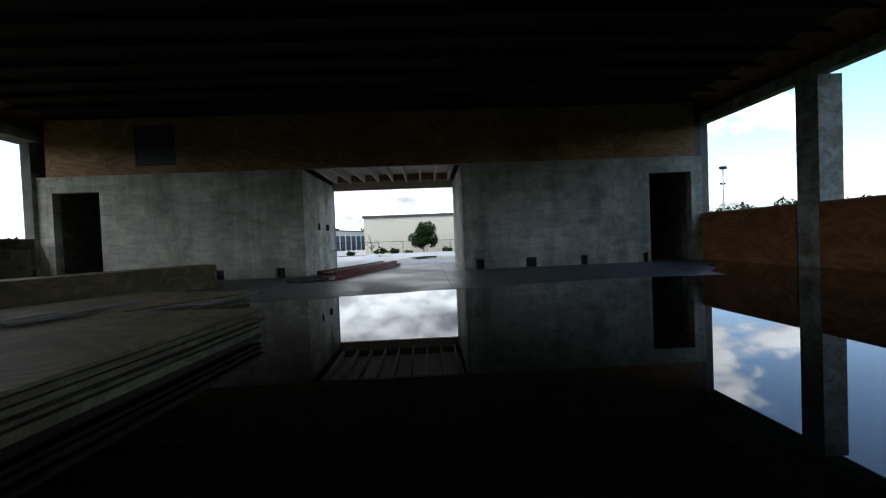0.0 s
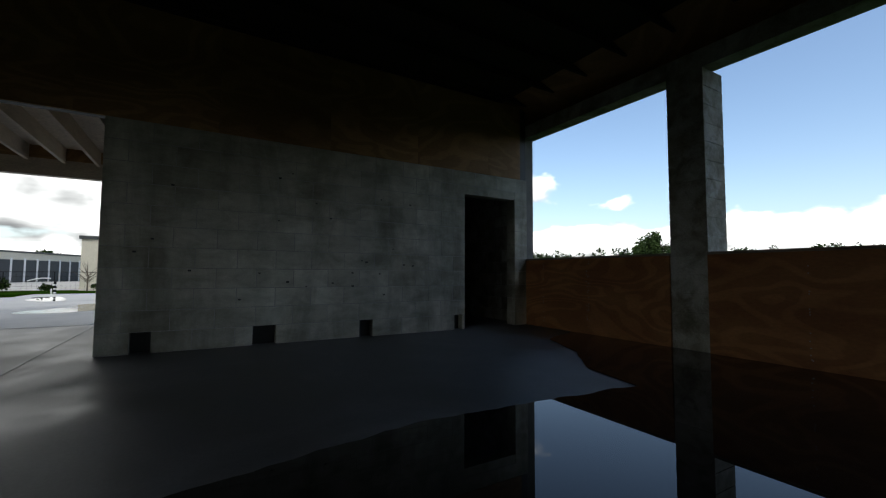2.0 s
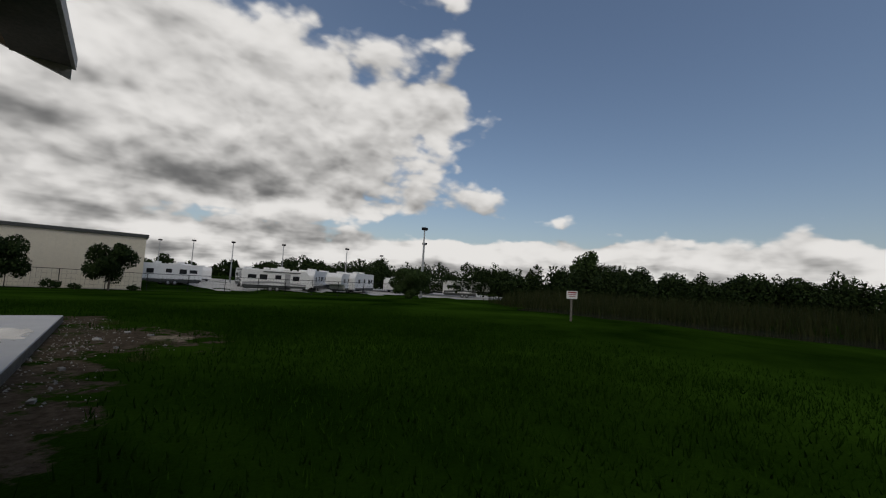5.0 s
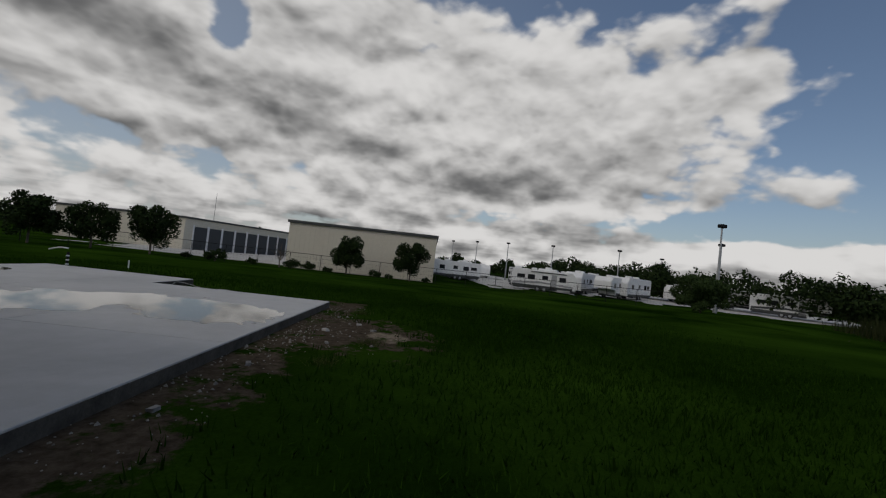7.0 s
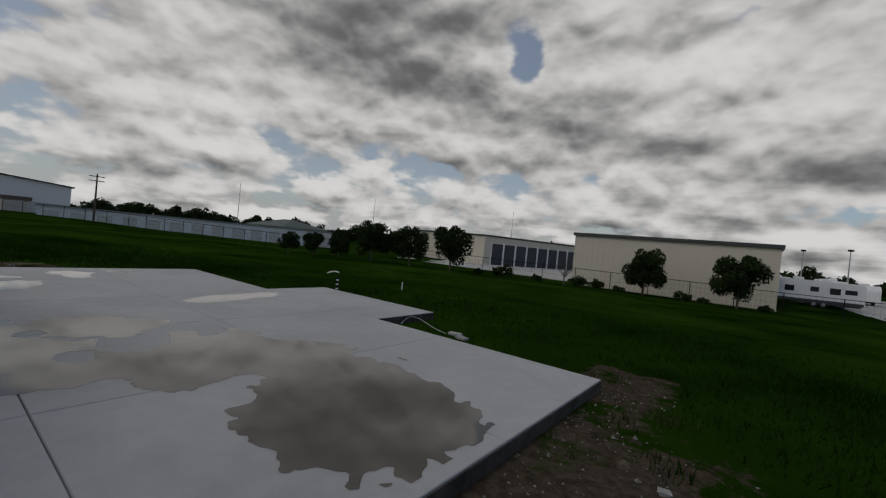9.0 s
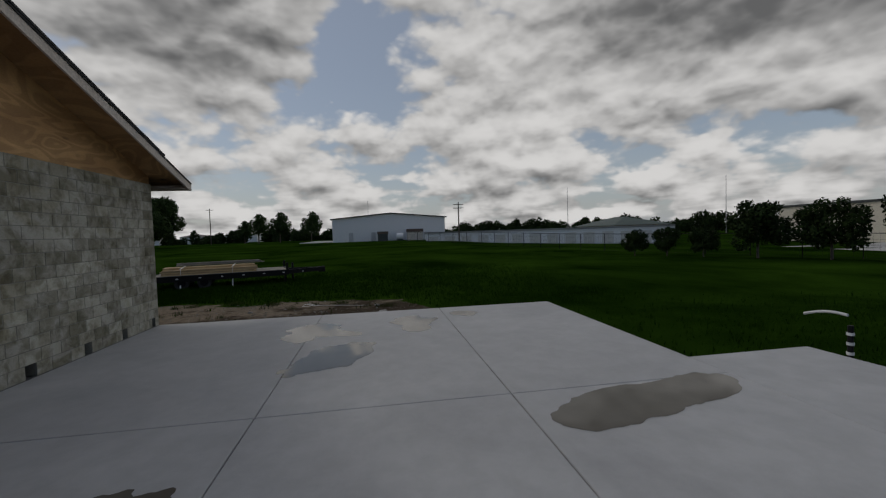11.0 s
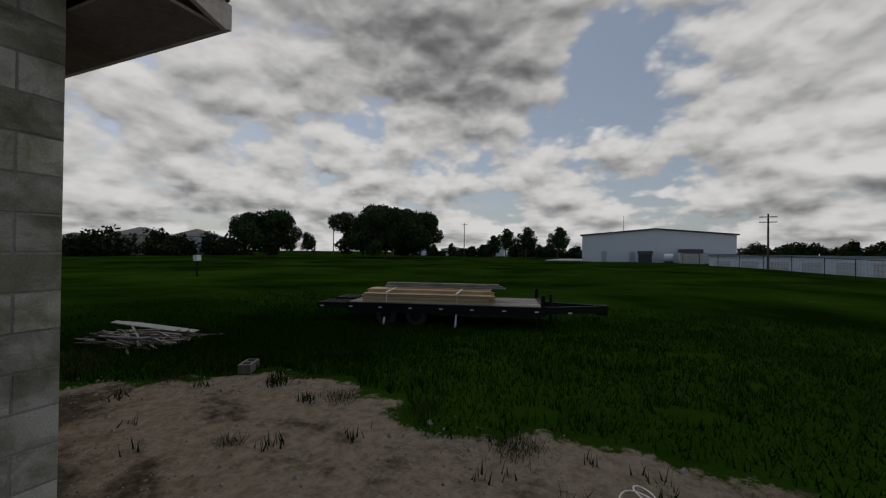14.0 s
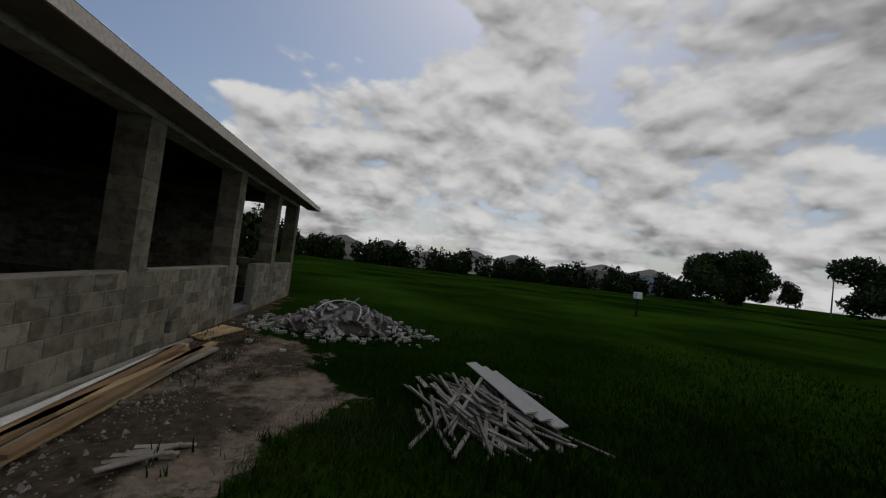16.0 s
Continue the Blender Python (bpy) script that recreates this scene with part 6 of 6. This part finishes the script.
def build_small_things():
    # white box on a post in the field
    x, y = -28.6, -22.8
    p = thing("mail_box_post", "white box on a thin dark post in the grass", "post", at=(x, y, ground_height(x, y)))
    part("post", box(-0.05, -0.05, -0.2, 0.05, 0.05, 1.15), BLACKMETAL, p)
    part("box", box(-0.2, -0.2, 1.1, 0.2, 0.2, 1.52, 0.03), WHITE, p, "white box")
    # white rope west of the slab
    way = ((-11.5, 6.3), (-11.75, 6.0), (-11.95, 5.95), (-11.9, 6.15), (-11.6, 6.2), (-11.4, 6.1), (-11.55, 5.85), (-11.85, 5.9), (-11.8, 6.1), (-11.5, 6.35), (-11.45, 6.7), (-11.3, 7.1), (-11.25, 7.4), (-11.05, 7.75))
    tube("rope", [(a, b, ground_height(a, b) + 0.02 + 0.012 * (k % 3)) for k, (a, b) in enumerate(way)], 0.0065, STRAP, "pale rope lying in a loose loop on the sand", "rope")
    # pipes by the slab's inner corner
    g = ground_height(1.4, 13.4)
    tube("drain_pipe", [(0.72, 13.35, g + 0.02), (0.7, 13.5, g + 0.1), (0.55, 13.8, g + 0.16), (0.8, 13.9, g + 0.13), (1.2, 13.75, g + 0.08), (1.6, 13.6, g + 0.04), (1.95, 13.5, g + 0.03)], 0.010, PIPEGREY, "bent white plastic pipe beside the slab", "pipe")
    for k, (x, y, u) in enumerate(((2.15, 13.6, 10), (2.5, 13.35, -15))):
        b = thing("broken_slab_piece", "pale broken piece of concrete beside the slab", "rubble", "broken slab pieces", at=(x, y, ground_height(x, y)), turn=u)
        part("piece", box(-0.15, -0.08, 0, 0.15, 0.08, 0.06, 0.01), RUBBLE, b)
    # dark riser with a white arm at the north edge
    r = thing("riser_pipe", "dark stub riser with a curved white hose at the slab edge", "pipe", at=(-3.55, 14.75, ground_height(-3.55, 14.75)))
    part("stub", cyl((0, 0, 0), (0, 0, 0.62), 0.035, None, 10), BLACKMETAL, r)
    for k in range(3):
        part("ring", cyl((0, 0, 0.2 + 0.14 * k), (0, 0, 0.24 + 0.14 * k), 0.045, None, 10), STRAP, r)
    a = bmesh.new()
    for k in range(7):
        u, v = k / 7, (k + 1) / 7
        f = lambda s: (-0.15 - 0.62 * s, 0.15, 0.62 + 0.12 * math.sin(math.pi * (0.35 + 0.6 * s)))
        cyl_into(a, f(u), f(v), 0.022, None, 8)
    part("hose", a, STRAP, r, "white curved hose")
    s = thing("marker_stake", "small white stake in the grass", "stake", at=(-4.6, 19.0, ground_height(-4.6, 19.0)))
    part("stick", box(-0.02, -0.02, -0.1, 0.02, 0.02, 0.35), STRAP, s)
    # sandy crumbs and stones beside the slab
    rng = random.Random(77)
    bm = bmesh.new()
    for k in range(7000):
        if k % 3:
            x, y = WX - (abs(rng.gauss(0.0, 1.7)) if k % 2 else rng.expovariate(2.2)), rng.uniform(-7.5, 9.5)
        else:
            x, y = SLAB_E + abs(rng.gauss(0.2, 0.8)), rng.uniform(3.5, 13.5)
        if bare_amount(x, y) < 0.35 or x > 0 and k % 4:
            continue
        if k % 4 == 1:
            cx, cy = rng.choice(((-12.6, 1.0), (-11.3, -1.2), (-12.0, 0.2), (-10.2, -3.5), (-9.9, -2.0), (-10.6, -1.4), (-10.3, -4.6), (-11.9, 4.2), (-10.2, 6.2)))
            x, y = min(WX - 0.02, rng.gauss(cx, 0.32)), rng.gauss(cy, 0.35)
        s = rng.uniform(0.007, 0.02) * (2.4 if rng.random() < 0.1 else 1)
        z = ground_height(x, y)
        vs = [bm.verts.new((x + s * rng.uniform(0.6, 1.2) * math.cos(a), y + s * rng.uniform(0.6, 1.2) * math.sin(a), z)) for a in (0, 1.6, 3.1, 4.7)]
        t = bm.verts.new((x, y, z + s * rng.uniform(0.6, 1.1)))
        for i in range(4):
            bm.faces.new((vs[i], vs[(i + 1) % 4], t))
    # larger broken stones along the slab's west and east edges
    for k, (x, y, s) in enumerate(((-9.85, 8.25, 0.13), (-9.5, 7.2, 0.07), (-9.62, 7.5, 0.09), (-9.55, 6.3, 0.06), (-9.75, 6.0, 0.08), (-9.5, 4.9, 0.06), (-11.1, 8.1, 0.06), (-10.9, 4.6, 0.05),
                                   (6.1, 6.4, 0.05), (6.4, 9.2, 0.06), (6.9, 10.2, 0.05), (7.3, 9.6, 0.05), (6.0, 4.7, 0.05), (6.7, 8.1, 0.04), (-10.2, -6.6, 0.06), (-10.9, -6.1, 0.05))):
        st = thing("stone", "pale broken stone lying on the soil", "stone", "stones beside the slab", at=(x, y, ground_height(x, y) + s * 0.25), turn=37 * k)
        shared("piece", chunk_mesh(60 + k, s, s * 0.75, s * 0.45, RUBBLE), st, Matrix())
    solo("gravel", bm, GRAVEL, "scattered pale stones and crumbs on the sand", "gravel", "", "stuff")


def build_grass():
    rng = np.random.default_rng(5)
    verts, faces = [], []
    areas = ((5.3, 19, -7, 22, 150000), (-25, -9.0, -11, 17, 190000), (-10, 9, 12.0, 24, 40000), (-19, -11, -5.5, 3, 60000))
    i = 0
    for x0, x1, y0, y1, n in areas:
        xs, ys = rng.uniform(x0, x1, n), rng.uniform(y0, y1, n)
        for x, y in zip(xs, ys):
            if WX - 0.1 < x < SLAB_E + 0.1 and SY < y < SLAB_N + 0.05 or BUMP_W < x < BUMP_E and y < BUMP_N + 0.05:
                continue
            bare = bare_amount(x, y) + 0.55 * noise.noise(Vector((x * 1.1, y * 1.1, 9)))
            if bare > 0.30 and (bare > 1.15 or noise.noise(Vector((x * 1.7, y * 1.7, 3))) < 0.4):
                continue
            edge = min((x - x0) / (x1 - x0), (x1 - x) / (x1 - x0), (y - y0) / (y1 - y0), (y1 - y) / (y1 - y0))
            if rng.uniform() > 0.03 + edge * 2.2:
                continue
            h = rng.uniform(0.045, 0.12) * (1.5 if bare > 0.1 else 1.0)
            w, u = rng.uniform(0.006, 0.014), rng.uniform(0, 6.28)
            lx, ly = rng.normal(0, 0.035, 2)
            z = ground_height(x, y) - 0.01
            c, s = w * math.cos(u), w * math.sin(u)
            verts += [(x - c, y - s, z), (x + c, y + s, z), (x + lx, y + ly, z + h)]
            faces.append((i, i + 1, i + 2))
            i += 3
    me = bpy.data.meshes.new("grass")
    me.from_pydata(verts, [], faces)
    me.materials.append(BLADE)
    tagged(new("grass", me), "thick dark green grass blades", "grass", "", "stuff")


def build_tufts():
    """Longer rough grass left standing at the edges of the sand."""
    rng = np.random.default_rng(9)
    verts, faces = [], []
    spots = ((-12.1, -2.9, 0.5), (-11.7, -2.2, 0.3), (-12.5, -3.4, 0.5), (-13.0, -0.6, 0.35), (-12.2, -0.5, 0.25), (-9.5, -6.7, 0.25), (-12.7, 3.6, 0.3), (-12.2, 4.9, 0.3), (-11.8, 7.0, 0.3),
             (-12.6, 2.4, 0.25), (-10.9, -4.6, 0.12), (-11.0, 2.2, 0.12), (-10.4, 4.0, 0.1), (-10.9, 8.4, 0.3), (-11.4, 5.6, 0.14), (-10.1, -6.4, 0.2), (7.4, 8.4, 0.25), (6.6, 12.2, 0.25), (7.0, 6.8, 0.2))
    i = 0
    for cx, cy, r in spots:
        for _ in range(int(900 * r * r * 5) + 25):
            x, y = rng.normal(cx, r * 0.55), rng.normal(cy, r * 0.55)
            if x > WX - 0.05 and x < 6 and y < 12.7:
                continue
            h, w, u = rng.uniform(0.05, 0.15), rng.uniform(0.002, 0.005), rng.uniform(0, 6.28)
            lx, ly = rng.normal(0, 0.05, 2)
            z = ground_height(x, y) - 0.01
            c, s = w * math.cos(u), w * math.sin(u)
            verts += [(x - c, y - s, z), (x + c, y + s, z), (x + lx, y + ly, z + h)]
            faces.append((i, i + 1, i + 2))
            i += 3
    me = bpy.data.meshes.new("grass_tuft")
    me.from_pydata(verts, [], faces)
    me.materials.append(TUFT)
    tagged(new("rough_grass", me), "longer olive grass tufts at the edge of the sand", "grass", "", "stuff")


PIPEGREY = plain("dulled_plastic_pipe", (0.4, 0.4, 0.39), 0.6)
SOIL = surface("dark_soil", (0.07, 0.06, 0.045), (0.16, 0.14, 0.11), 3, 25, 0.95, 0.5, 0.02)
PLYTAN = plywood_material("damp_plywood", (0.15, 0.112, 0.052), (0.27, 0.215, 0.11), (1, 1, 1))
build_puddles()
build_ladder()
build_wood_stacks()
build_wall_boxes()
build_trailer()
build_cinder_block()
build_heaps()
build_small_things()
build_grass()
build_tufts()


build_walls()
build_piers()
